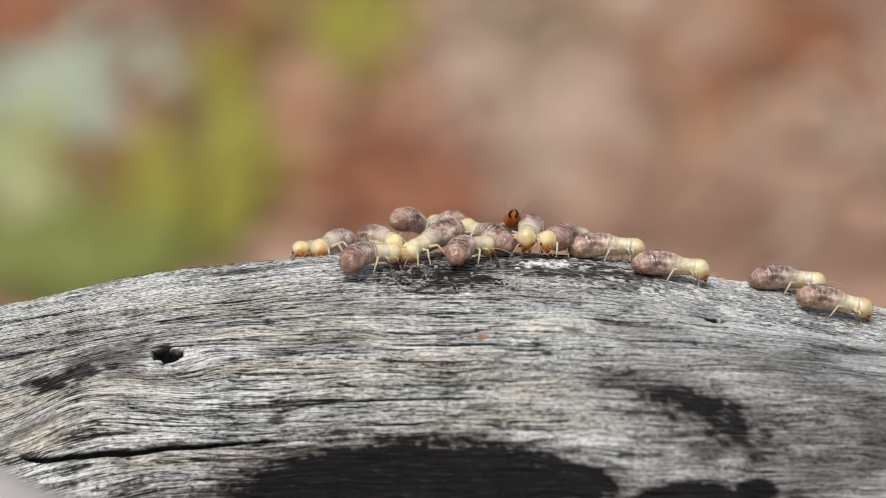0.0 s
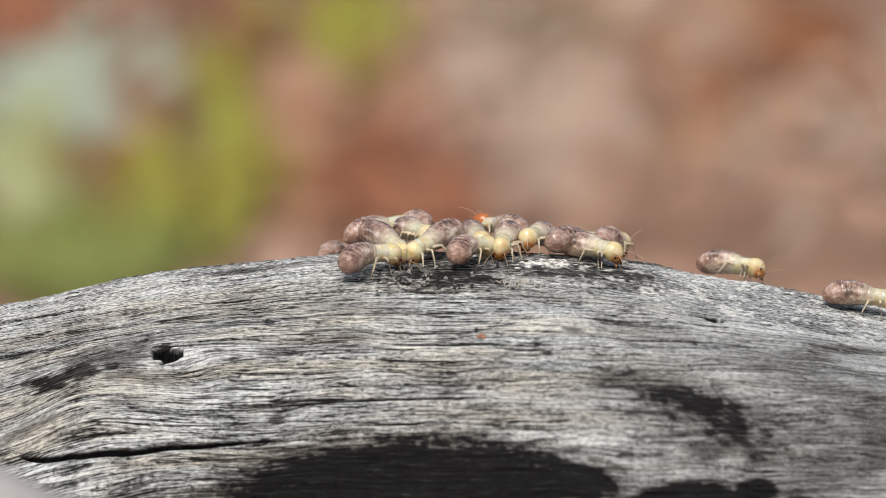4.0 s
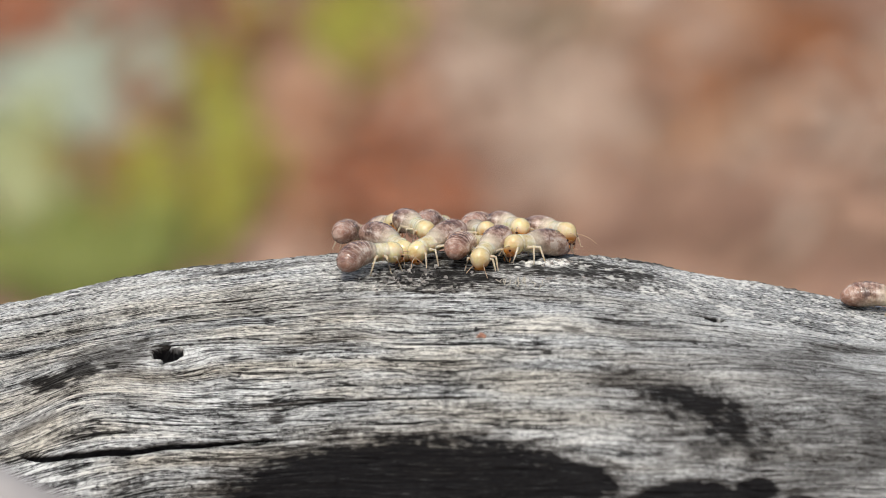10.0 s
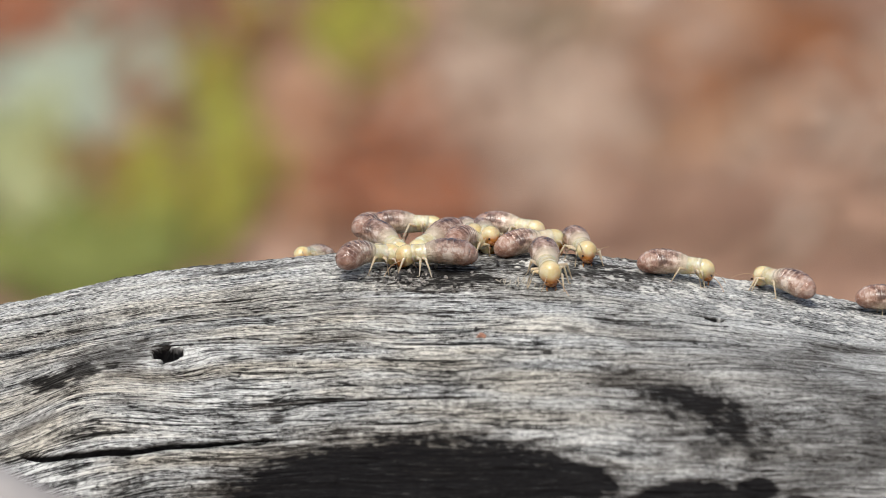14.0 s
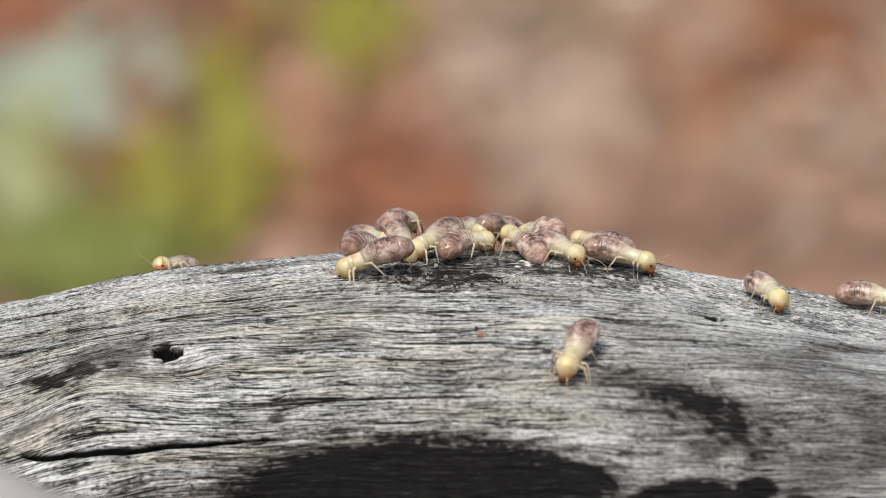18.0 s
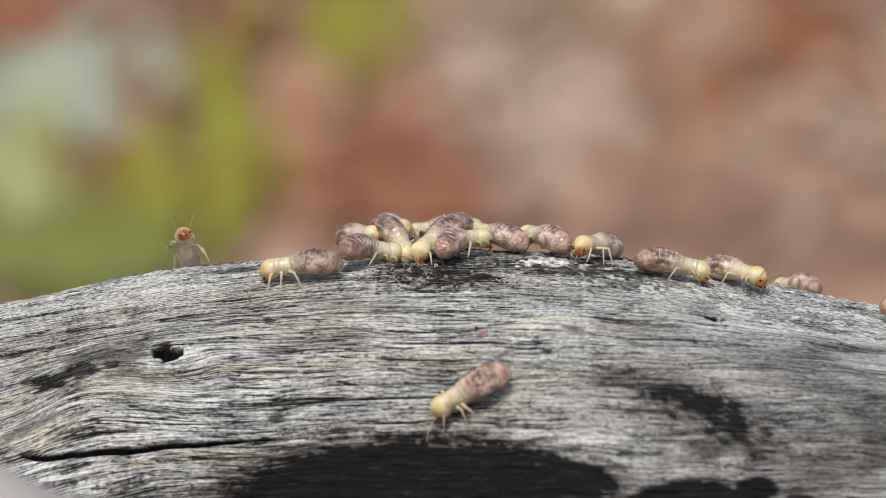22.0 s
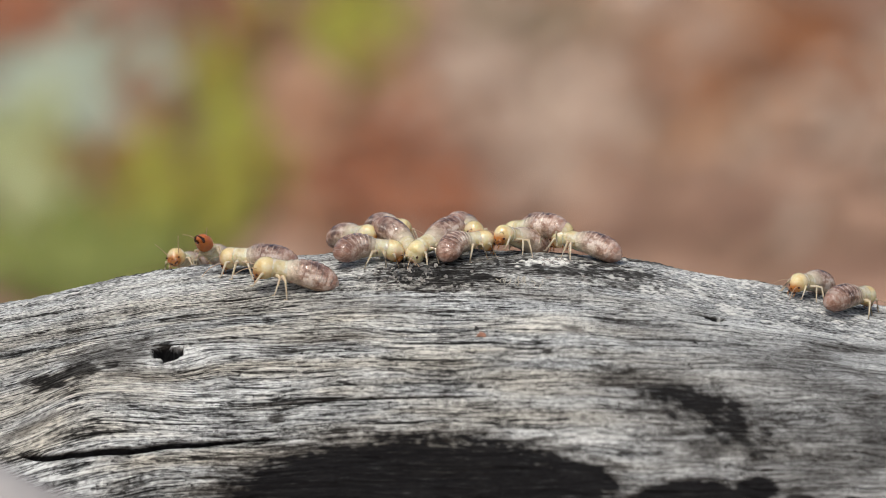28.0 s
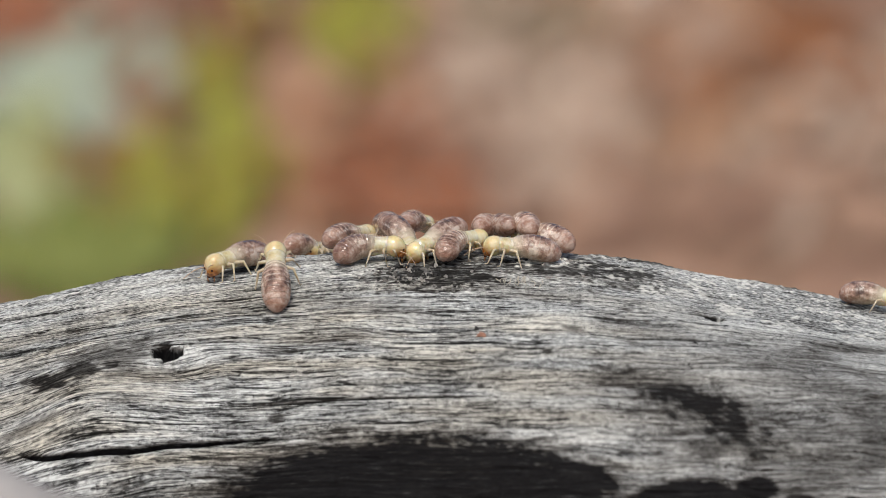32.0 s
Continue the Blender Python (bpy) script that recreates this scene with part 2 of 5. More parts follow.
def blot(u, v, cu, cv, ru, rv, lean=0.0):
    """1 in the middle of a leaning ellipse, 0 on its rim, negative outside."""
    du, dv = u - cu, v - cv
    dv = dv - lean * du
    return 1 - np.sqrt((du / ru) ** 2 + (dv / rv) ** 2)


def build_log():
    fine_u = np.arange(-28.6, 28.6, 0.095)
    us = np.concatenate([np.linspace(-150, -28.7, 130), fine_u, np.linspace(28.7, 150, 130)])
    vs = np.concatenate([np.arange(-7.0, 26.0, 0.042), np.linspace(26.1, 2 * math.pi * RADIUS - 7.1, 240)])
    u, v = np.meshgrid(us, vs, indexing="ij")
    rnd = lattice
    # the grain runs along w = constant, bent round the knot hole and over the hump beside it
    w = v + 0.5 * rnd(u / 9, v / 6, 1) + 0.13 * rnd(u / 2.8, v / 1.3, 2) + 0.015 * rnd(u / 0.9, v / 0.5, 40)
    level = np.clip((u - 1) / 14, 0, 1) * np.clip((v - 2) / 10, 0, 1)
    w = w - 1.05 * back_line(u) * level
    hole_u, hole_v = -16.5, 12.15
    r2 = ((u - hole_u) / 2.6) ** 2 + ((v - hole_v) / 1.7) ** 2
    w = w - 0.75 * (v - hole_v) * np.exp(-r2)
    w = w + 0.9 * np.exp(-(((u + 21.5) / 3.6) ** 2 + ((v - 15.5) / 4.0) ** 2)) + 0.5 * np.exp(-(((u + 13) / 3) ** 2 + ((v - 12.5) / 3) ** 2))

    def ridge(lu, lw, sharp, seed):
        """Thin broken lines along the grain."""
        return np.exp(-(rnd(u / lu, w / lw, seed) / sharp) ** 2)

    lines = 0.5 * rnd(u / 5.0, w / 0.2, 3) + 0.5 * rnd(u / 9.0, w / 0.42, 4) + 0.4 * rnd(u / 2.2, w / 0.11, 5) + 0.3 * rnd(u / 14, w / 1.2, 6)
    cracks = ridge(7.0, 0.55, 0.1, 7) * np.clip(rnd(u / 4, w / 0.9, 8) * 1.8 + 0.35, 0, 1)
    hair = ridge(3.2, 0.26, 0.2, 9) * np.clip(rnd(u / 2.2, w / 0.5, 10) * 1.6 + 0.45, 0, 1)
    fibre = ridge(2.0, 0.17, 0.28, 41) * np.clip(rnd(u / 1.5, w / 0.4, 42) * 1.5 + 0.4, 0, 1)
    pale = ridge(4.5, 0.34, 0.25, 43) * np.clip(rnd(u / 3.0, w / 0.7, 44) * 1.6 + 0.2, 0, 1)
    patch = 0.6 * rnd(u / 6, v / 2.6, 11) + 0.4 * rnd(u / 2.4, v / 1.1, 12)
    worn = np.clip(0.5 + 0.9 * rnd(u / 3.2, w / 0.8, 45) + 0.5 * rnd(u / 1.1, w / 0.3, 46), 0, 1)
    streaky = 0.5 * rnd(u / 2.4, w / 0.32, 13) + 0.4 * rnd(u / 1.0, w / 0.14, 14) + 0.2 * rnd(u / 0.3, v / 0.2, 15)
    speckle = 0.6 * rnd(u / 0.35, v / 0.24, 47) + 0.4 * rnd(u / 0.16, v / 0.11, 48)
    rim = np.clip((8.5 - v) / 5.0, 0, 1)
    grainy = np.clip(0.3 + 0.7 * rim + np.clip((u - 2) / 14, 0, 0.3), 0, 1)
    tone = 0.79 + 0.16 * np.exp(-((u + 20) / 11) ** 2 - ((v - 8) / 10) ** 2) + 0.07 * np.exp(-((u + 22) / 9) ** 2 - ((v - 18) / 4) ** 2) + 0.06 * np.exp(-((u - 23) / 9) ** 2 - ((v - 3) / 4.5) ** 2) + 0.06 * np.exp(-((u - 3) / 7) ** 2 - ((v - 12) / 5) ** 2) + 0.08 * np.exp(-((u - 9) / 5) ** 2 - ((v - 10) / 5) ** 2) - 0.06 * np.clip((u - 1) / 12, 0, 1) + 0.07 * np.exp(-((u + 6) / 3) ** 2 - ((v - 5) / 3) ** 2) - 0.05 * np.exp(-((u - 16) / 7) ** 2 - ((v - 14) / 7) ** 2) + 0.11 * speckle * grainy ** 2 + 0.05 * lines + 0.16 * patch - 0.4 * cracks - 0.12 * hair + 0.08 * pale - 0.15 * (1 - worn)
    calm = 0.36 * np.clip((u - 1) / 12, 0, 1) * np.clip((v - 1) / 6, 0.4, 1)
    # charred and stained places: along, round, half sizes, lean, hardness, depth of colour
    char_shade = np.zeros_like(u)

    def stain(places, ragged):
        for cu, cv, ru, rv, lean, hard, most in places:
            np.maximum(char_shade, most * np.clip(hard * (blot(u, v, cu, cv, ru, rv, lean) + 0.3 + ragged), 0, 1), out=char_shade)

    burns = [(-1.28, 24.85, 12.0, 4.4, 0.012, 3.2, 1.0), (-6.4, 23.34, 5.8, 2.2, -0.07, 3.2, 1.0), (14.85, 22.83, 4.1, 1.2, -0.2, 3.0, 1.0), (18.0, 21.3, 1.3, 0.65, -0.17, 2.6, 1.0), (20.8, 21.7, 1.15, 0.37, -0.08, 2.5, 0.9), (8.1, 22.25, 2.3, 0.85, 0.245, 2.4, 1.0)]
    stain(burns, 0.2 * streaky + 0.1 * speckle)
    scorched = [(15.8, 16.6, 5.2, 2.3, 0.24, 0.98, 0.95), (13.4, 15.4, 3.6, 1.5, 0.08, 0.9, 0.85), (17.4, 18.0, 2.9, 1.8, 0.1, 0.92, 0.9), (19.2, 19.5, 1.9, 0.7, -0.06, 0.75, 0.7), (14.8, 19.0, 2.4, 1.5, 0.0, 0.9, 0.76),
                (-23.2, 12.95, 1.16, 0.75, -0.05, 2.4, 0.92), (-21.2, 12.7, 1.5, 0.75, 0.03, 2.0, 0.88), (-19.8, 11.9, 2.6, 1.4, -0.1, 1.3, 0.66), (-18.8, 13.5, 1.9, 0.9, 0.25, 1.2, 0.55), (-9.4, 21.2, 2.0, 0.45, -0.24, 1.5, 0.6), (-25.0, 16.6, 1.6, 0.5, -0.3, 1.2, 0.6)]
    stain(scorched, 0.4 * streaky + 0.4 * speckle + 0.45 * rnd(u / 0.9, v / 0.6, 51) + 0.06)
    crest = [(0.0, 4.6, 3.3, 2.4, 0.0, 1.3, 0.9), (7.6, 2.6, 5.6, 2.4, 0.12, 1.2, 0.86), (-7.0, 1.2, 3.0, 0.7, 0.0, 0.8, 0.5), (-12.5, 1.5, 2.8, 0.7, 0.05, 1.2, 0.75), (0.5, 6.9, 1.0, 0.3, 0.0, 1.5, 0.7)]
    stain(crest, 0.5 * streaky + 0.9 * speckle + 0.3 * rnd(u / 0.8, v / 0.5, 64) + 0.1)
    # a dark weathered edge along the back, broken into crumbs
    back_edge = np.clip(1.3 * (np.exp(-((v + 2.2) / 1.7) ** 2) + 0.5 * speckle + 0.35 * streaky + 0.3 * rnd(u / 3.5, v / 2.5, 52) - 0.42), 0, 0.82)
    np.maximum(char_shade, back_edge, out=char_shade)
    specks = [(-9.9, 18.4, 0.55, 0.38, 0.0, 2.0, 0.8), (6.15, 13.35, 0.36, 0.24, 0.0, 2.5, 0.85), (7.7, 11.1, 0.8, 0.4, 0.2, 1.5, 0.7), (2.2, 16.4, 0.28, 0.2, 0.0, 2.0, 0.85), (-25.0, 12.3, 0.4, 0.3, 0.0, 2.0, 0.8), (12.1, 9.6, 0.3, 0.3, 0.0, 1.6, 0.6), (10.9, 8.4, 0.5, 0.25, 0.1, 1.4, 0.6)]
    stain(specks, 0.25 * speckle - 0.2)
    dim = [(16.0, 16.2, 7.5, 4.6, 0.12, 0.8, 0.55), (19.6, 12.6, 3.6, 3.0, 0.1, 0.9, 0.55), (25.4, 15.8, 3.6, 6.0, -0.24, 1.1, 0.7), (21.6, 20.0, 4.8, 2.6, -0.21, 1.0, 0.6), (20.5, 17.5, 3.2, 1.8, -0.09, 1.0, 0.55), (23.3, 13.0, 2.4, 2.0, -0.16, 1.0, 0.55), (16.2, 16.6, 5.8, 3.2, 0.04, 0.9, 0.45), (23.9, 8.5, 3.0, 0.65, -0.29, 1.3, 0.65),
           (-4.0, 9.0, 4.5, 1.6, 0.1, 0.8, 0.45), (4.6, 7.5, 3.0, 1.0, 0.0, 0.8, 0.4), (21.5, 10.3, 4.5, 1.4, 0.1, 0.8, 0.45), (12.0, 10.8, 3.0, 1.2, 0.1, 0.7, 0.35), (-7.0, 12.2, 3.5, 0.9, -0.05, 0.7, 0.35)]
    stain(dim, 0.4 * streaky + 0.25 * speckle + 0.2 * rnd(u / 1.6, v / 0.9, 53) - 0.05)
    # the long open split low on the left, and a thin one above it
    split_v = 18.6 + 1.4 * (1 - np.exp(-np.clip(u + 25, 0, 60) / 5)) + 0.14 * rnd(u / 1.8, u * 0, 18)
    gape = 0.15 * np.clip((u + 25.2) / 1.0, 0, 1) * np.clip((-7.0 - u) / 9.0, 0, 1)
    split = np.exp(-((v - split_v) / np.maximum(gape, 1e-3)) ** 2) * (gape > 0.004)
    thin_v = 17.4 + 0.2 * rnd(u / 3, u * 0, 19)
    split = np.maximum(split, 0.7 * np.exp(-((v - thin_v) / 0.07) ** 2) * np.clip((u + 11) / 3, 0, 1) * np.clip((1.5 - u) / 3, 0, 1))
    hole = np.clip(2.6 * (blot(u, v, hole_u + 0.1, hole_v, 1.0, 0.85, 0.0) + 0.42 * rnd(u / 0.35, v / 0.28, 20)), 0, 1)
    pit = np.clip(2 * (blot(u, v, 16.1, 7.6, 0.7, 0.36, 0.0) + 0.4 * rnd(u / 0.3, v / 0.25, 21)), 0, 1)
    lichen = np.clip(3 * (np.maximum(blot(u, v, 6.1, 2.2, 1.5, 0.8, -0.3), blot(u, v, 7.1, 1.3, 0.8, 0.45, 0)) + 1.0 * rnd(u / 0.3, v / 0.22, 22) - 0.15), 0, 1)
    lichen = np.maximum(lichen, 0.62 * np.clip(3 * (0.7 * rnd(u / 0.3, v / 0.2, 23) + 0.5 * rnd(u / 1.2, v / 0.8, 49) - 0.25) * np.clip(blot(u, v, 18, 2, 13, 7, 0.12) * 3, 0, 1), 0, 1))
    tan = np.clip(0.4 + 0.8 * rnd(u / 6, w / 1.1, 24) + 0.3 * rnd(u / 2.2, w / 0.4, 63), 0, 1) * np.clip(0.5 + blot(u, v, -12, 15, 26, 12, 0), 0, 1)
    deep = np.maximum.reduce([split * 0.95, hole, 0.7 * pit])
    # shade inside the hole, pit and splits, painted black through this mask
    char_shade = np.maximum(char_shade, np.clip(deep * 5, 0, 1))
    # relief in mm: lines, cracks, hump, hole
    push = 0.025 * lines - 0.12 * cracks - 0.05 * hair - 0.02 * fibre + 0.02 * pale - 0.6 * split - 1.0 * hole - 0.3 * pit + 0.12 * patch + 0.09 * lichen * (0.6 + 0.9 * speckle) + 0.07 * speckle * grainy ** 2 - 0.06 * np.clip(char_shade - deep, 0, 1)
    crust = 0.5 * rnd(u / 1.1, v / 0.9, 65) + 0.4 * rnd(u / 0.37, v / 0.6, 61) + 0.4 * rnd(u / 0.15, v / 0.3, 62)
    push = push + 0.085 * crust * np.exp(-((v + 2.0) / 2.6) ** 2)
    push = push + 0.5 * np.exp(-(((u + 21.5) / 4.5) ** 2 + ((v - 15.5) / 4.5) ** 2)) - 0.35 * np.exp(-(((u + 15) / 4) ** 2 + ((v - 15.0) / 3) ** 2))
    a = v / RADIUS
    r = RADIUS + push * np.where(v < 40, 1.0, 0.6)
    hang = np.clip((np.cos(a) + 0.75) / 1.2, 0, 1)
    x, y, z = u, -r * np.sin(a), r * np.cos(a) + (CREST - RADIUS) + back_line(u) * hang
    out = belly(u, v) * np.clip((60 - v) / 30, 0, 1)
    y, z = y - out, z + SWELL * out - fall_off(np.where(v > math.pi * RADIUS, v - 2 * math.pi * RADIUS, v)) * hang
    rows, cols = u.shape
    verts = np.stack([x, y, z], -1).reshape(-1, 3) * MM
    faces = grid_faces(rows, cols, True)
    me = bpy.data.meshes.new("log")
    extra = np.array([[us[0] * MM, 0, 0.022], [us[-1] * MM, 0, 0.022]])
    allv = np.concatenate([verts, extra])
    caps = [(j, (j + 1) % cols, rows * cols) for j in range(cols)] + [((rows - 1) * cols + (j + 1) % cols, (rows - 1) * cols + j, rows * cols + 1) for j in range(cols)]
    me.vertices.add(len(allv))
    me.vertices.foreach_set("co", allv.ravel())
    me.loops.add(faces.size + 3 * len(caps))
    me.loops.foreach_set("vertex_index", np.concatenate([faces.ravel(), np.array(caps).ravel()]))
    me.polygons.add(len(faces) + len(caps))
    starts = np.concatenate([np.arange(len(faces)) * 4, faces.size + np.arange(len(caps)) * 3])
    me.polygons.foreach_set("loop_start", starts)
    me.polygons.foreach_set("use_smooth", np.ones(len(starts), dtype=bool))
    for name, field in (("tone", np.clip(tone, 0, 1)), ("char_shade", char_shade * 0.96), ("lichen", lichen), ("tan", tan), ("crumbly", grainy), ("calm", calm)):
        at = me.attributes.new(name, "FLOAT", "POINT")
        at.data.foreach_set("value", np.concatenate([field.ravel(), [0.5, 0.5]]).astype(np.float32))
    run = np.stack([u, w, np.zeros_like(u)], -1).reshape(-1, 3)
    me.attributes.new("grain", "FLOAT_VECTOR", "POINT").data.foreach_set("vector", np.concatenate([run, np.zeros((2, 3))]).astype(np.float32).ravel())
    me.update(calc_edges=True)
    me.validate()
    me.materials.append(WOOD)
    return tagged(new("log", me), "weathered grey dead log with burnt patches and a knot hole", "log")


build_log()


# ---- the ground: a rise under the log, a dip, and a bank behind ----
BANK_Y, BANK_Z = 3.558, -0.5772


def ground_height(x, y):
    dip = -0.72 * np.clip((y - 0.16) / 2.94, 0, 1)
    bank = np.clip(BANK_Z + (y - BANK_Y), -0.9, 0.9)
    z = np.maximum(dip - 0.06 * np.clip(-(y + 0.5), 0, 3), np.where(y > 2.9, bank, -9))
    rough = 0.012 * lattice(x * 3, y * 3, 31) + 0.25 * lattice(x / 5, y / 5, 32) * np.clip((np.abs(y) - 6) / 10, 0, 1)
    return z + rough * np.clip((np.hypot(x, y) - 0.5) / 0.5, 0, 1)


def build_ground():
    near = np.linspace(-5.2, 5.2, 201)
    far = np.geomspace(5.5, 1500, 26)
    axis = np.concatenate([-far[::-1], near, far])
    x, y = np.meshgrid(axis, axis, indexing="ij")
    verts = np.stack([x, y, ground_height(x, y)], -1).reshape(-1, 3)
    me = mesh_from("ground", verts, grid_faces(len(axis), len(axis)).tolist())
    part("ground", me, EARTH)
    return tagged(bpy.data.objects["ground"], "reddish brown soil with dry leaf litter", "ground", kind="structure")


build_ground()


def bank_spot(a, b, lift=0.0):
    """The bank's surface a metres beside and b metres over the line of sight, four metres off."""
    c, s = math.cos(radians(TILT)), math.sin(radians(TILT))
    way = Vector((a / 4.0, c + s * b / 4.0, -s + c * b / 4.0))
    eye = Vector(EYE)
    n = Vector((0, -1, 1)).normalized()
    d = (Vector((0, BANK_Y, BANK_Z)) - eye).dot(n) / way.dot(n)
    return eye + way * d + n * lift


def leaf_mesh(length, width, curl, seed):
    verts, faces, n = [], [], 9
    for side in (0, 1):
        for i in range(n):
            f = i / (n - 1)
            half = width * 0.5 * math.sin(math.pi * min(1, f * 0.96 + 0.03)) ** 0.75 * (1 + 0.12 * math.sin(9 * f + seed))
            for j in (-1, -0.5, 0, 0.5, 1):
                z = curl * length * (4 * (f - 0.5) ** 2 + 0.7 * j * j * abs(math.sin(2.5 * f + 0.4))) + 0.03 * length * math.sin(5 * f + 3 * j + seed)
                verts.append(((f - 0.5) * length, half * j, z + (0.0012 if side else 0)))
    for side in (0, 1):
        o = side * n * 5
        for i in range(n - 1):
            for j in range(4):
                q = (o + i * 5 + j, o + i * 5 + j + 1, o + i * 5 + j + 6, o + i * 5 + j + 5)
                faces.append(q if side else q[::-1])
    o = n * 5
    for i in range(n - 1):
        for j in (0, 4):
            q = (i * 5 + j, i * 5 + j + 5, o + i * 5 + j + 5, o + i * 5 + j)
            faces.append(q)
    return mesh_from("leaf", verts, faces)


BANK_TURN = Euler((radians(45), 0, 0)).to_matrix().to_4x4()


def dry_leaf(a, b, length, width, spin, material, words, seed):
    rng = random.Random(seed * 7 + 1)
    m = Matrix.Translation(bank_spot(a, b, rng.uniform(0.008, 0.018))) @ BANK_TURN @ pose(0, 0, 0, rng.uniform(-14, 14), rng.uniform(-10, 10), spin)
    leaf = new("dry_leaf")
    leaf.matrix_basis = m
    curl = rng.uniform(0.04, 0.1)
    part("blade", leaf_mesh(length, width, curl, seed), material, leaf)
    rib = [((f - 0.5) * length, 0, curl * length * 4 * (f - 0.5) ** 2 + 0.03 * length * math.sin(5 * f + seed) + 0.002) for f in (0.02, 0.25, 0.5, 0.75, 0.96)]
    v, f = tube(rib, [0.0018, 0.0016, 0.0013, 0.001, 0.0006], 6)
    part("midrib", mesh_from("midrib", v, f), BROWN, leaf)
    foot = Vector(rib[0])
    v, f = tube([foot + Vector((-0.3 * length, 0.03 * length, -0.02 * length)), foot + Vector((-0.12 * length, 0, 0)), foot], [0.0012, 0.0015, 0.0018], 6)
    part("stalk", mesh_from("stalk", v, f), BROWN, leaf)
    return tagged(leaf, words, "leaf", "dry leaves on the bank")


def loose_stone(x, y, rx, ry, rz, material, words, seed, sink=0.0, name="stone"):
    verts, n, k = [], 40, 26
    for i in range(k + 1):
        p = math.pi * i / k
        for j in range(n):
            q = 2 * math.pi * j / n
            d = Vector((math.sin(p) * math.cos(q), math.sin(p) * math.sin(q), math.cos(p)))
            s = 1 + 0.16 * noise.noise(d * 1.3 + Vector((seed, 0, 0))) + 0.05 * noise.noise(d * 4 + Vector((0, seed, 0)))
            verts.append((d.x * rx * s, d.y * ry * s, d.z * rz * s))
    low = min(v[2] for v in verts)
    verts = [(a, b, c - low) for a, b, c in verts]
    me = mesh_from(name, verts, grid_faces(k + 1, n, True).tolist())
    ob = part(name, me, material, None, "", pose(x, y, float(ground_height(np.array(x), np.array(y))) - sink, 0, 0, seed * 40))
    return tagged(ob, words, "stone")


# a stone before the log, out of focus
loose_stone(-0.0289, -0.078, 0.017, 0.02, 0.0268, STONE, "rounded pale grey stone on the soil before the log", 2.0)


def scattered_litter(name, count, material, words, seed):
    rng = random.Random(seed)
    verts, faces = [], []
    for i in range(count):
        src = leaf_mesh(rng.uniform(0.08, 0.15), rng.uniform(0.05, 0.09), rng.uniform(0.02, 0.07), rng.randint(0, 99))
        m = Matrix.Translation(bank_spot(rng.uniform(-0.45, 0.45), rng.uniform(-0.12, 0.26), 0.004)) @ BANK_TURN @ pose(0, 0, 0, rng.uniform(-10, 10), rng.uniform(-10, 10), rng.uniform(0, 360))
        o = len(verts)
        verts += [m @ v.co for v in src.vertices]
        faces += [tuple(o + j for j in p.vertices) for p in src.polygons]
        bpy.data.meshes.remove(src)
    ob = part(name, mesh_from(name, verts, faces), material)
    return tagged(ob, words, "leaf litter", kind="stuff")


scattered_litter("leaf_litter", 200, PINK, "pinkish tan dry leaf litter strewn on the bank", 3)
scattered_litter("brown_leaf_litter", 60, BROWN, "brown dry leaf litter strewn on the bank", 4)

# drifts of single dry leaves: beside, above, spread beside, spread above, how many
def leaf_drift(a, b, wide, high, count, material, words, seed):
    rng = random.Random(seed)
    for i in range(count + (count + 1) // 2):
        dry_leaf(a + rng.gauss(0, wide), b + rng.gauss(0, high), rng.uniform(0.04, 0.065), rng.uniform(0.026, 0.04), rng.uniform(0, 180), material, words, seed * 10 + i)


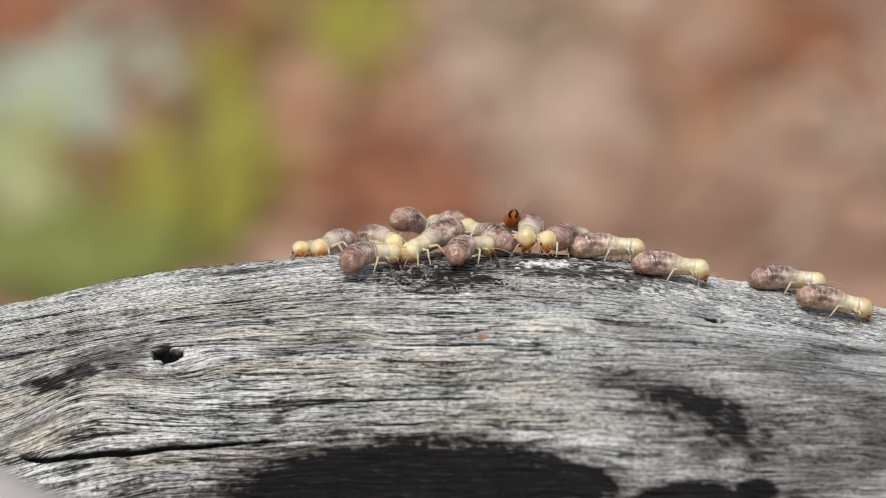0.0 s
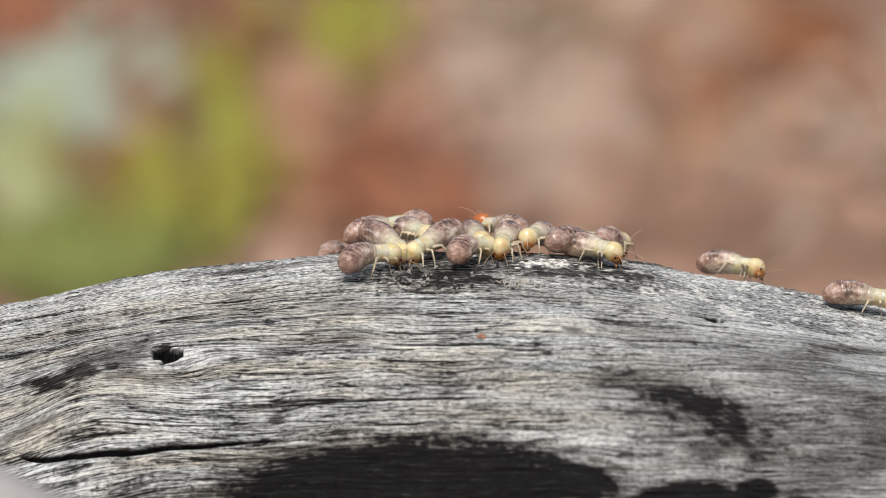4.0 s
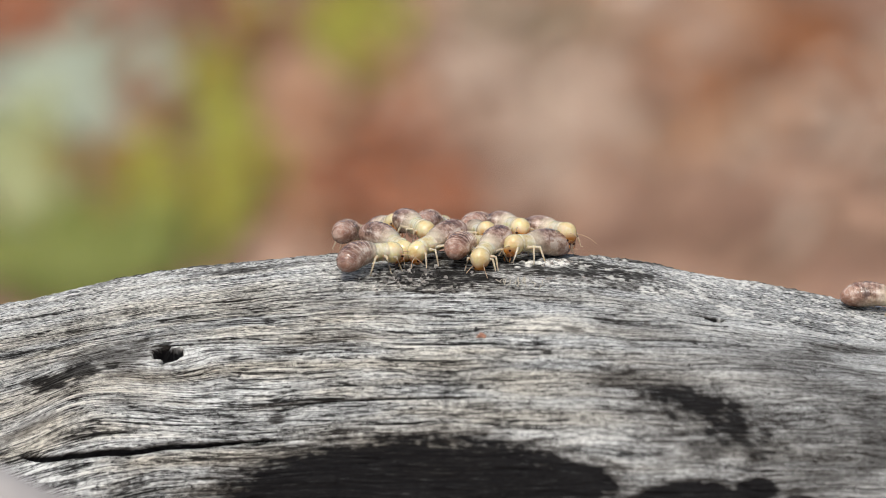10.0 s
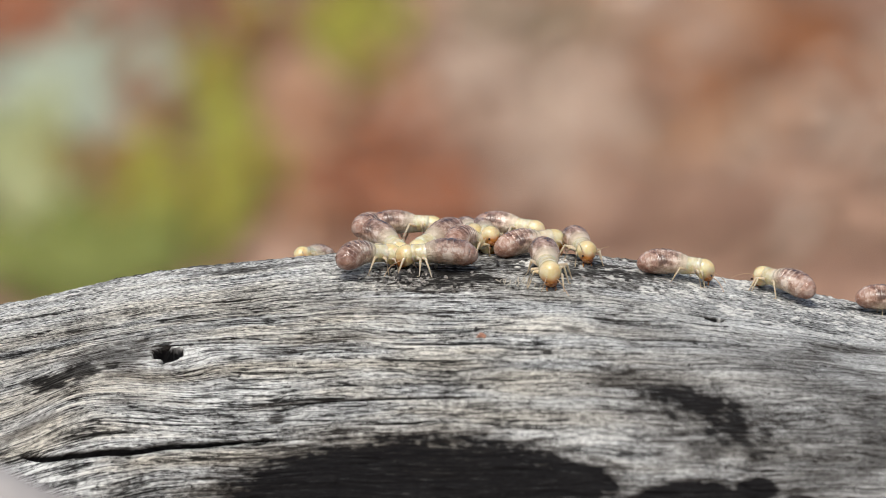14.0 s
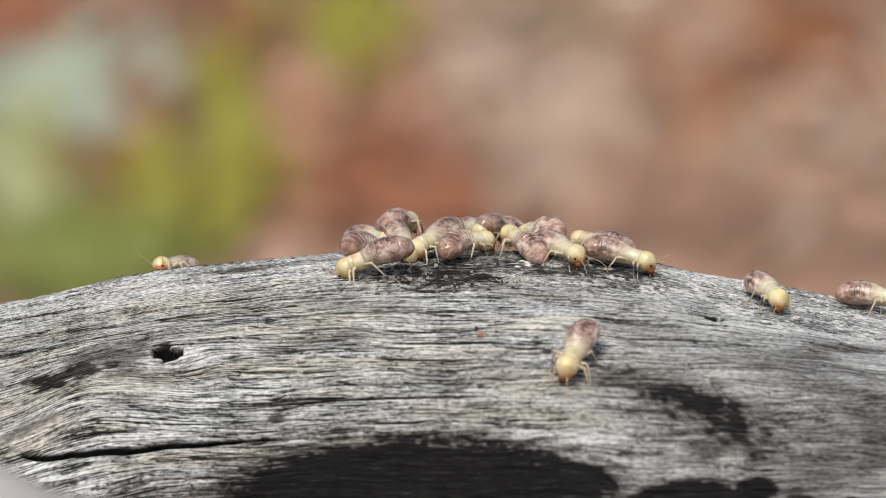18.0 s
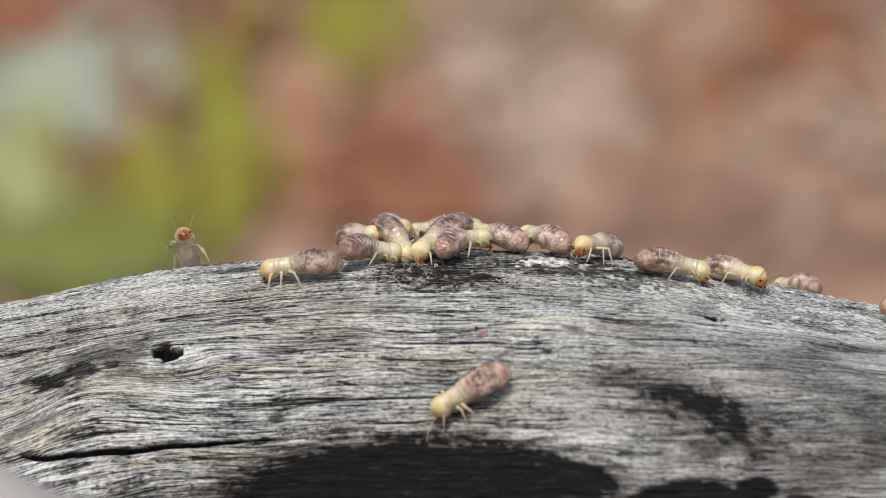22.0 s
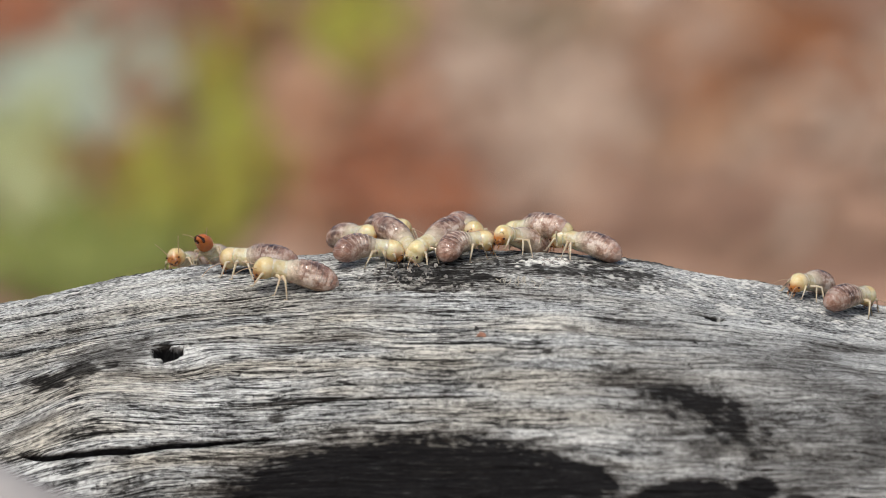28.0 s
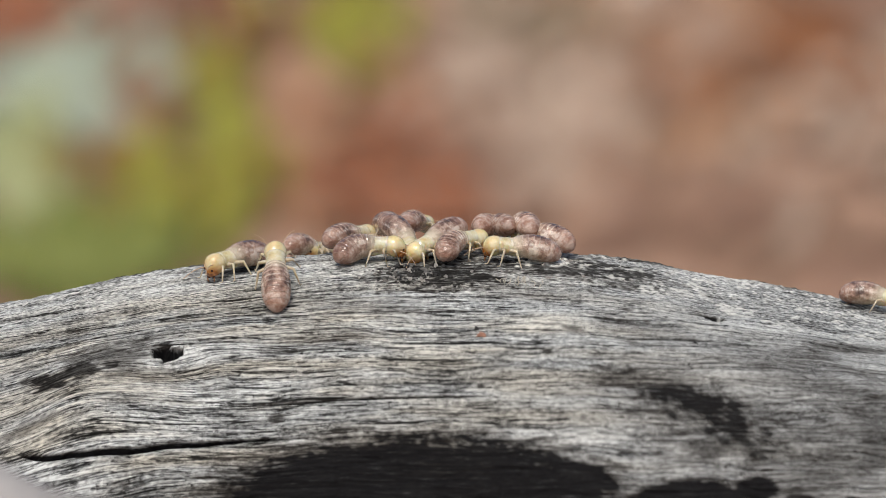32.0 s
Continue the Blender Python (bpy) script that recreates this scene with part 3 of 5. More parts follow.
DRIFTS = [
    (CINNAMON, "orange brown dry leaf on the bank", [(0.235, 0.118, 0.020, 0.012, 6), (0.255, 0.100, 0.017, 0.009, 4), (-0.184, 0.080, 0.009, 0.032, 12), (0.146, 0.075, 0.016, 0.012, 3), (-0.161, 0.137, 0.012, 0.010, 2), (-0.197, 0.041, 0.010, 0.012, 2), (-0.118, 0.140, 0.010, 0.010, 2)]),
    (RUST, "rust red dry leaf on the bank", [(-0.274, 0.142, 0.013, 0.012, 16), (-0.048, 0.070, 0.020, 0.018, 6), (-0.034, 0.043, 0.018, 0.012, 4), (-0.074, 0.043, 0.012, 0.016, 3), (-0.082, 0.026, 0.010, 0.016, 4), (0.008, 0.034, 0.014, 0.012, 2)]),
    (BROWN, "brown dry leaf on the bank", [(-0.180, 0.139, 0.017, 0.014, 6), (-0.193, 0.066, 0.016, 0.022, 5), (0.041, 0.054, 0.020, 0.010, 4), (0.197, 0.014, 0.032, 0.010, 6), (0.262, 0.140, 0.020, 0.012, 5), (0.080, 0.012, 0.03, 0.008, 4)]),
    (OCHRE, "greyish olive dry leaf on the bank", [(0.080, 0.120, 0.018, 0.012, 5), (0.020, 0.143, 0.020, 0.010, 4), (0.205, 0.010, 0.020, 0.010, 3), (-0.160, 0.110, 0.014, 0.014, 3)]),
    (TAN, "orange tan dry leaf on the bank", [(0.150, 0.137, 0.030, 0.018, 12), (0.125, 0.108, 0.020, 0.020, 6), (0.190, 0.060, 0.030, 0.020, 5), (-0.060, 0.112, 0.020, 0.012, 7), (-0.086, 0.040, 0.009, 0.024, 3), (-0.095, 0.100, 0.012, 0.016, 4)]),
    (PINK, "pinkish tan dry leaf on the bank", [(-0.010, 0.100, 0.020, 0.020, 6), (0.145, 0.112, 0.018, 0.018, 7), (0.120, 0.030, 0.03, 0.012, 5), (0.250, 0.030, 0.02, 0.016, 4), (0.240, 0.075, 0.03, 0.012, 4)]),
    (PALE, "pale pinkish dry leaf on the bank", [(0.088, 0.068, 0.030, 0.022, 9), (0.150, 0.125, 0.026, 0.018, 10), (0.060, 0.125, 0.02, 0.012, 3), (0.235, 0.064, 0.024, 0.014, 8), (0.055, 0.090, 0.022, 0.014, 4), (0.077, 0.036, 0.022, 0.012, 4), (0.216, 0.046, 0.030, 0.016, 8), (0.264, 0.062, 0.014, 0.018, 4), (0.015, 0.088, 0.014, 0.016, 2)]),
]
for k, (material, words, heaps) in enumerate(DRIFTS):
    for i, heap in enumerate(heaps):
        leaf_drift(*heap, material, words, 11 + 10 * k + i)

# pale lichen-covered stones heaped on the bank
rng = random.Random(8)
for i in range(52):
    a, b, r = -0.238 + rng.gauss(0, 0.024), 0.076 + rng.gauss(0, 0.026), rng.uniform(0.013, 0.023)
    p = bank_spot(a, b, -0.002)
    loose_stone(p.x, p.y, r, r * 0.9, r * 0.9, CHALK, "pale greenish stone with lichen on the bank", a * 30 + i, r * 0.5)


def seedling(name, leaves, words):
    """A plant rooted on the bank; leaves: beside, above, length, width, spin, material."""
    a0 = sum(v[0] for v in leaves) / len(leaves)
    b0 = min(v[1] for v in leaves) - 0.02
    root = bank_spot(a0, b0)
    thing = new(name)
    thing.matrix_basis = Matrix.Translation(root)
    tagged(thing, words, "plant", "green plants on the bank")
    for i, (a, b, length, width, spin, mat) in enumerate(leaves):
        tip = bank_spot(a, b, 0.03) - root
        side = Vector((math.cos(radians(spin)), 0, math.sin(radians(spin)))) * length * 0.45
        foot = tip - side
        mid = foot * 0.5 + Vector((0, -0.01, 0.004))
        v, f = tube([(0, 0, -0.004), mid, foot], [0.0022, 0.0018, 0.0012], 6)
        part("stem", mesh_from("stem", v, f), GREEN, thing)
        part("leaf", leaf_mesh(length, width, 0.05, i + 40), mat, thing, "", Matrix.Translation(tip) @ pose(0, 0, 0, 72, 0, 0) @ pose(0, 0, 0, 0, 0, spin))
    return thing


def sprays(heaps, seed):
    """Leaves in loose sprays: beside, above, spread beside, spread above, how many, material."""
    rng = random.Random(seed)
    return [(a + rng.gauss(0, wide), b + rng.gauss(0, high), rng.uniform(0.024, 0.042), rng.uniform(0.012, 0.022), rng.uniform(40, 140), material) for a, b, wide, high, count, material in heaps for i in range(count)]


UPPER_PLANT = seedling("seedling", sprays([(-0.055, 0.130, 0.014, 0.012, 11, LIME), (-0.054, 0.130, 0.020, 0.016, 8, OLIVE)], 5), "yellow green seedling with broad leaves")
LEFT_PLANT = seedling("leafy_plant", sprays([(-0.176, 0.026, 0.013, 0.014, 14, LIME), (-0.134, 0.066, 0.006, 0.024, 10, LIME), (-0.140, 0.076, 0.012, 0.026, 5, OLIVE), (-0.136, 0.026, 0.007, 0.016, 6, LIME), (-0.164, 0.020, 0.020, 0.016, 7, OLIVE), (-0.160, -0.002, 0.022, 0.010, 5, LIME)], 6), "yellow green plant with upright leaves")
LOW_PLANT = seedling("leafy_plant", sprays([(-0.235, -0.014, 0.026, 0.012, 26, GREEN), (-0.268, 0.040, 0.014, 0.020, 32, MINT), (-0.240, -0.025, 0.03, 0.01, 10, GREEN), (-0.195, -0.012, 0.018, 0.01, 9, GREEN), (-0.232, 0.030, 0.016, 0.012, 8, OLIVE)], 7), "low green plant with broad leaves")


def lump(size, seed, flat=0.7):
    verts, n, k = [], 9, 6
    for i in range(k + 1):
        p = math.pi * i / k
        for j in range(n):
            q = 2 * math.pi * j / n
            d = Vector((math.sin(p) * math.cos(q), math.sin(p) * math.sin(q), math.cos(p)))
            s = size * MM * (1 + 1.3 * noise.noise(d * 1.6 + Vector((seed * 3.1, seed, 0))) + 0.3 * noise.noise(d * 5 + Vector((seed, 0, 0))))
            verts.append((d.x * s * (1.0 + 0.8 * (seed % 3 == 0)), d.y * s * 0.75, d.z * s * flat))
    return mesh_from("crumb", verts, grid_faces(k + 1, n, True).tolist(), False)


def crumb(name, x, y, size, material, words, seed):
    ob = part(name, lump(size, seed), material, None, "", Matrix.Translation((on_log(x, y) + Vector((0, 0, size * 0.35))) * MM) @ pose(0, 0, 0, 0, 0, seed * 50))
    return tagged(ob, words, "debris", "crumbs on the log")


PALECRUMB = rough_matter("pale_wood_crumb", [(0.3, (0.26, 0.245, 0.22)), (0.55, (0.46, 0.43, 0.39)), (0.75, (0.7, 0.67, 0.6))], 4000, 0.9, 0.00005)
DARKCRUMB = rough_matter("dark_wood_crumb", [(0.3, (0.02, 0.02, 0.02)), (0.7, (0.1, 0.095, 0.09))], 4000, 0.9, 0.00005)
GREYCRUMB = rough_matter("grey_wood_crumb", [(0.3, (0.12, 0.115, 0.105)), (0.7, (0.36, 0.34, 0.31))], 4000, 0.9, 0.00005)
REDCRUMB = rough_matter("orange_brown_seed", [(0.3, (0.36, 0.17, 0.11)), (0.7, (0.52, 0.3, 0.21))], 3000, 0.7, 0.00003)
rng = random.Random(12)
for i in range(130):
    f = rng.random() ** 1.4
    crumb("wood_crumb", rng.gauss(-2.3 + 0.6 * f, 0.9 + 0.7 * f), -3.8 - 3.2 * f + rng.gauss(0, 0.35), rng.uniform(0.03, 0.13), (PALECRUMB, GREYCRUMB, DARKCRUMB)[rng.choice((0, 1, 1, 2, 2))], "tiny crumb of chewed wood on the log", i)
for i in range(22):
    crumb("wood_crumb", rng.uniform(-2, 10), rng.uniform(-5.5, -2.0), rng.uniform(0.05, 0.13), PALECRUMB if rng.random() < 0.5 else DARKCRUMB, "tiny crumb of chewed wood on the log", i + 60)
for i in range(16):
    crumb("lichen_flake", rng.gauss(6.5, 0.7), rng.gauss(-1.8, 0.4), rng.uniform(0.07, 0.16), PALECRUMB, "whitish crust flake on the log", i + 90)
crumb("seed", 2.28, -11.75, 0.17, REDCRUMB, "small orange brown seed stuck to the log", 3)
crumb("seed", 2.0, -11.2, 0.16, DARKCRUMB, "small dark seed stuck to the log", 4)


def straw_bit(x, y, length, turn, seed):
    v, f = tube([(-length * 0.5 * MM, 0, 0), (0, 0, 0.01 * MM), (length * 0.5 * MM, 0, 0)], [0.018 * MM, 0.024 * MM, 0.016 * MM], 6)
    ob = part("straw_bit", mesh_from("straw_bit", v, f), STRAW, None, "", Matrix.Translation((on_log(x, y) + Vector((0, 0, length * 0.3))) * MM) @ pose(0, 0, 0, 0, 25 + (seed * 37) % 60, turn))
    return tagged(ob, "short yellowish straw fibre on the log", "debris", "crumbs on the log")


STRAW = rough_matter("straw", [(0.3, (0.46, 0.42, 0.33)), (0.7, (0.66, 0.61, 0.5))], 2500, 0.7, 0.00002)
for i in range(30):
    straw_bit(rng.gauss(4.4, 0.7), rng.gauss(-6.0, 0.4), rng.uniform(0.18, 0.38), rng.uniform(0, 360), i)


# ---- termites: x forward, z up, in mm, the feet at z = 0 ----
def smooth(x, a, b):
    t = min(1.0, max(0.0, (x - a) / (b - a)))
    return t * t * (3 - 2 * t)


def ring_body(stations, sides):
    """A body of rings along x: (x, z, half width, half height)."""
    verts = []
    for x, z, ry, rz in stations:
        for j in range(sides):
            q = 2 * math.pi * j / sides
            verts.append((x * MM, ry * math.sin(q) * MM, (z + rz * math.cos(q)) * MM))
    faces = grid_faces(len(stations), sides, True).tolist()
    faces += [list(range(sides)), [(len(stations) - 1) * sides + j for j in range(sides)][::-1]]
    return verts, faces


def abdomen_mesh(bend=0.0, droop=0.0):
    """A fat tapering body of ten back plates along a bent spine; bend, droop: degrees by which its line turns sideways and down."""
    count, sides, segs, length = 131, 40, 10, 2.85 if bend > 20 else 3.2
    verts, joint, tail, front, under = [], [], [], [], []
    at = Vector((0.12, 0, -0.06))
    for i in range(count):
        s = i / (count - 1)
        side_turn, fall = radians(bend) * 1.7 * s, radians(-15 + 44 * s + droop * 1.7 * s)
        ahead = Vector((-math.cos(side_turn) * math.cos(fall), -math.sin(side_turn) * math.cos(fall), -math.sin(fall)))
        at = at + ahead * (length / (count - 1)) if i else at
        side = Vector((-math.sin(side_turn), math.cos(side_turn), 0))
        up = side.cross(ahead)
        if s < 0.5:
            r = 0.6 + 0.25 * math.sin(math.pi * s) ** 0.85
        else:
            r = 0.85 * max(0.0, 1 - (2 * s - 1) ** 2.5) ** 0.53
        r = max(r, 0.03)
        f = (s * segs) % 1.0
        for j in range(sides):
            q = 2 * math.pi * j / sides
            top = math.cos(q)
            off = abs((q + math.pi) % (2 * math.pi) - math.pi)
            back = smooth(top, -0.2, 0.5)
            step = 0.055 * (1 - f) ** 2 * back + 0.03 * math.exp(-(f / 0.1) ** 2) * (1 - back)
            plate_edge = 1.12 - 0.16 * (2 * f - 1) ** 4
            dent = 0.03 * math.exp(-((off - plate_edge) / 0.16) ** 2) * smooth(s, 0.05, 0.25)
            k = r * (1.0 - step - dent)
            verts.append((at + side * (k * 1.02 * math.sin(q)) + up * (k * 0.97 * top)) * MM)
            rim = math.exp(-((1 - f) / 0.12) ** 2) * smooth(off, plate_edge + 0.05, plate_edge - 0.1)
            edge = 0.9 * math.exp(-((off - plate_edge) / 0.11) ** 2) * smooth(f, 0.0, 0.25)
            joint.append(min(1.0, max(rim, edge)))
            tail.append(0.85 * smooth(s, 0.4, 0.95))
            front.append(smooth(s, 0.3, 0.0))
            under.append(smooth(top, 0.15, -0.65) * smooth(s, 0.95, 0.3))
    faces = grid_faces(count, sides, True).tolist()
    faces += [list(range(sides)), [(count - 1) * sides + j for j in range(sides)][::-1]]
    me = mesh_from("abdomen", verts, faces)
    for name, field in (("joint", joint), ("tail", tail), ("front", front), ("under", under)):
        me.attributes.new(name, "FLOAT", "POINT").data.foreach_set("value", field)
    return me


def thorax_mesh():
    """Three rings that narrow to the neck, the foremost with a raised collar."""
    stations = []
    for i in range(61):
        s = i / 60
        x = -0.15 + 1.4 * s
        f = (s * 3) % 1.0
        r = 0.62 - 0.05 * smooth(s, 0.1, 0.6) - 0.08 * smooth(s, 0.8, 1.0)
        groove = 1 - 0.024 * math.exp(-(min(f, 1 - f) / 0.11) ** 2) if 0.1 < s < 0.93 else 1.0
        collar = 1 + 0.06 * math.exp(-((s - 0.8) / 0.09) ** 2)
        stations.append((x, -0.07 + 0.02 * math.sin(math.pi * s), r * groove * collar, r * groove * 0.96))
    return mesh_from("thorax", *ring_body(stations, 24))


def ball_mesh(name, rx, ry, rz, cx=0.0, cy=0.0, cz=0.0, rows=18, cols=22, pinch=0.0):
    stations = []
    for i in range(rows + 1):
        p = math.pi * (0.03 + 0.94 * i / rows)
        s = 1 + pinch * math.cos(p)
        stations.append((cx + rx * math.cos(p), cz, ry * math.sin(p) * s, rz * math.sin(p) * s))
    v, f = ring_body(stations, cols)
    return mesh_from(name, [(a, b + cy * MM, c) for a, b, c in v], [q[::-1] for q in f])


def limb_mesh(name, points, radii, sides=7):
    v, f = tube([[c * MM for c in p] for p in points], [r * MM for r in radii], sides)
    return mesh_from(name, v, f)


def curve_points(a, b, c, n):
    return [tuple((1 - t) ** 2 * p + 2 * t * (1 - t) * q + t * t * r for p, q, r in zip(a, b, c)) for t in (i / (n - 1) for i in range(n))]


BODY = 1.05
LEGS = (("fore", 1.05, (0.3, 0.62, 0.06), (0.6, 0.84, -0.8)), ("mid", 0.75, (-0.08, 0.78, 0.14), (0.1, 1.08, -0.8)), ("hind", 0.4, (-0.5, 0.82, 0.2), (-0.95, 1.1, -0.8)))
ABDOMENS, THORAX_MESH = {}, thorax_mesh()


def head_mesh(rx, ry, rz, cx, cz):
    """A rounded head that narrows towards the mouth; its attribute mouth grows there."""
    me = ball_mesh("head", rx, ry, rz, cx, 0, cz, 22, 26)
    mouth = []
    for v in me.vertices:
        f = min(1, max(0, (v.co.x / MM - cx - 0.05 * rx) / (0.85 * rx)))
        fore = min(1, max(0, (v.co.x / MM - cx - 0.25 * rx) / (0.6 * rx)))
        v.co.y *= 1 - 0.3 * f
        v.co.z -= 0.16 * MM * f * f
        low = min(1, max(0, 0.5 - v.co.z / MM / rz))
        mouth.append(min(1, 2.2 * fore * low))
    me.attributes.new("mouth", "FLOAT", "POINT").data.foreach_set("value", mouth)
    return me


HEAD_MESH = head_mesh(0.76, 0.67, 0.65, 0.44, 0.02)
FACE_MESH = ball_mesh("face", 0.2, 0.38, 0.26, 1.0, 0, -0.25, 12, 16)
SOCKETS = [ball_mesh("antenna_socket", 0.08, 0.08, 0.075, 1.0, k * 0.37, -0.09, 8, 10) for k in (1, -1)]
PALPS = [limb_mesh("palp", [(1.05, k * 0.2, -0.4), (1.18, k * 0.28, -0.5), (1.24, k * 0.25, -0.62), (1.24, k * 0.19, -0.72)], [0.04, 0.045, 0.038, 0.028], 6) for k in (1, -1)]
JAW_MESHES = [limb_mesh("mandible", [(1.04, s * 0.22, -0.36), (1.14, s * 0.22, -0.44), (1.16, s * 0.06, -0.5)], [0.11, 0.08, 0.02]) for s in (1, -1)]
SOLDIER_HEAD = ball_mesh("head", 0.85, 0.64, 0.6, 0.6, 0, 0.02, 18, 22, -0.12)
SOLDIER_JAWS = [limb_mesh("mandible", [(1.2, s * 0.22, -0.28), (1.55, s * 0.3, -0.3), (1.85, s * 0.18, -0.26), (2.0, s * 0.02, -0.22)], [0.14, 0.11, 0.07, 0.02]) for s in (1, -1)]
beads = [(0.034 if i % 2 else 0.024) * (1.1 - 0.018 * i) for i in range(25)]
FEELER_MESHES = [limb_mesh("antenna", curve_points((0.85, s * 0.3, 0.05), (1.5, s * 0.55, 0.45), (2.3, s * 0.95, 0.1), 25), beads, 6) for s in (1, -1)]
UP_FEELERS = [limb_mesh("antenna", curve_points((0.85, s * 0.3, 0.05), (1.2, s * 0.5, 0.7), (1.75, s * 0.8, 1.15), 25), beads, 6) for s in (1, -1)]
LEG_MESHES = {}
for leg, hip, knee, foot in LEGS:
    for s in (1, -1):
        k, e = (knee[0], knee[1] * s, knee[2]), (foot[0], foot[1] * s, foot[2])
        shin = tuple(a * 0.35 + b * 0.65 for a, b in zip(k, e))
        LEG_MESHES[leg, s] = limb_mesh("leg", [(0, 0, -0.1), tuple(c * 0.5 + (0.02 if i == 2 else 0) for i, c in enumerate(k)), k, shin, e, (e[0] + 0.16, e[1] + 0.05 * s, e[2] + 0.0)], [0.15, 0.13, 0.085, 0.055, 0.04, 0.03])


def termite(kind, bend=0.0, droop=0.0, nod=0.0, feelers="level", size=1.0):
    """bend, droop: the abdomen's turn sideways and down; nod: the head's turn down."""
    soldier = kind == "soldier"
    thing = new("termite_" + kind)
    thing.scale = (0.95 * size,) * 3
    part("thorax", THORAX_MESH, CREAM, thing, "cream ringed thorax", pose(0, 0, BODY * MM))
    if (bend, droop) not in ABDOMENS:
        ABDOMENS[bend, droop] = abdomen_mesh(bend, droop)
    part("abdomen", ABDOMENS[bend, droop], ABDOMEN, thing, "glossy mauve brown banded abdomen", pose(0, 0, BODY * MM))
    head = part("head", SOLDIER_HEAD if soldier else HEAD_MESH, SOLDIERSKIN if soldier else HEADSKIN, thing, "glossy amber head" if soldier else "round pale yellow head", pose(0.98 * MM, 0, (BODY + 0.02) * MM, 0, 16 + nod, -bend * 0.4))
    if not soldier:
        part("face", FACE_MESH, FACE, head, "orange brown mouthparts")
        for me in SOCKETS:
            part("antenna_socket", me, JAW, head)
        for me in PALPS:
            part("palp", me, FACE, head)
    for me in (SOLDIER_JAWS if soldier else JAW_MESHES):
        part("mandible", me, JAW, head, "dark brown mandible")
    for me in (UP_FEELERS if feelers == "up" else FEELER_MESHES):
        part("antenna", me, FEELER, head, "thin beaded antenna")
    for leg, hip, knee, foot in LEGS:
        for s in (1, -1):
            part("leg", LEG_MESHES[leg, s], LIMB, thing, "", pose(hip * MM, 0.2 * s * MM, 0.76 * MM))
    if soldier:
        return tagged(thing, "soldier termite with an amber head and dark jaws", "termite", "termites on the log")
    return tagged(thing, "worker termite, pale yellow head and mauve brown abdomen", "termite", "termites on the log")


def stand(x, y, heading, lift=0.0, nod=0.0):
    """The pose of a termite on the log at the plan point (x, y) mm, its head towards heading (0 along +x, 90 away over the log)."""
    step = 0.6
    up = (on_log(x + step, y) - on_log(x - step, y)).cross(on_log(x, y + step) - on_log(x, y - step)).normalized()
    ahead = Vector((math.cos(radians(heading)), math.sin(radians(heading)), 0))
    ahead = (ahead - up * ahead.dot(up)).normalized()
    left = up.cross(ahead)
    turn = Matrix((ahead, left, up)).transposed().to_4x4()
    return Matrix.Translation((on_log(x, y) + Vector((0, 0, lift))) * MM) @ turn @ pose(0, 0, 0, 0, nod, 0)


# ---- what moves ----
def step_legs(thing, rows):
    """Legs swing in two sets of three while the termite walks."""
    spots = []
    for a, b in zip(rows, rows[1:]):
        far = math.hypot(b[1] - a[1], b[2] - a[2]) + abs(b[3] - a[3]) * 0.012
        if far / max(b[0] - a[0], 0.05) > 0.7 and a[2] < 14:
            n = max(2, int((b[0] - a[0]) / 0.2))
            spots += [(a[0] + (b[0] - a[0]) * k / n, 1) for k in range(n)]
        else:
            spots.append((a[0], 0))
    spots.append((rows[-1][0], 0))
    legs = [o for o in thing.children if o.name.startswith("leg")]
    for i, leg in enumerate(legs):
        rest = leg.matrix_basis.copy()
        side = 1 if leg.matrix_basis.translation.y > 0 else -1
        swing = (1 if i in (0, 3, 4) else -1) * side
        walk(leg, [(t, rest @ pose(0, 0, 0, 0, 0, (16 if k % 2 else -16) * swing * on)) for k, (t, on) in enumerate(spots)])


def look_about(thing, seed):
    """Small turns of the head, and antennae that feel about."""
    rng = random.Random(seed)
    head = [o for o in thing.children if o.name.startswith("head")][0]
    rest = head.matrix_basis.copy()
    times = [k * (1.0 + 0.25 * (seed % 3)) for k in range(33)]
    times = [t for t in times if t < 31.5] + [SECONDS]
    walk(head, [(t, rest @ pose(0, 0, 0, 0, rng.uniform(-5, 5), rng.uniform(-9, 9))) for t in times])
    for feeler in [o for o in head.children if o.name.startswith("antenna")]:
        stay = feeler.matrix_basis.copy()
        walk(feeler, [(k * 0.64, stay @ pose(0, 0, 0, rng.uniform(-5, 5), rng.uniform(-14, 10), rng.uniform(-10, 10))) for k in range(51)])


def way(thing, rows):
    """A termite's way over the log: seconds, plan x and y in mm, heading, height over the wood in mm, pitch."""
    walk(thing, [(t, stand(x, y, heading, lift, pitch)) for t, x, y, heading, lift, pitch in rows])
    step_legs(thing, rows)
    look_about(thing, len(rows) + round(10 * rows[0][1]))


def sway(plant, size, seed):
    rest, rng = plant.matrix_basis.copy(), random.Random(seed)
    walk(plant, [(float(t), rest @ pose(0, 0, 0, rng.uniform(-size, size), rng.uniform(-size, size), 0)) for t in range(0, 33, 1)])


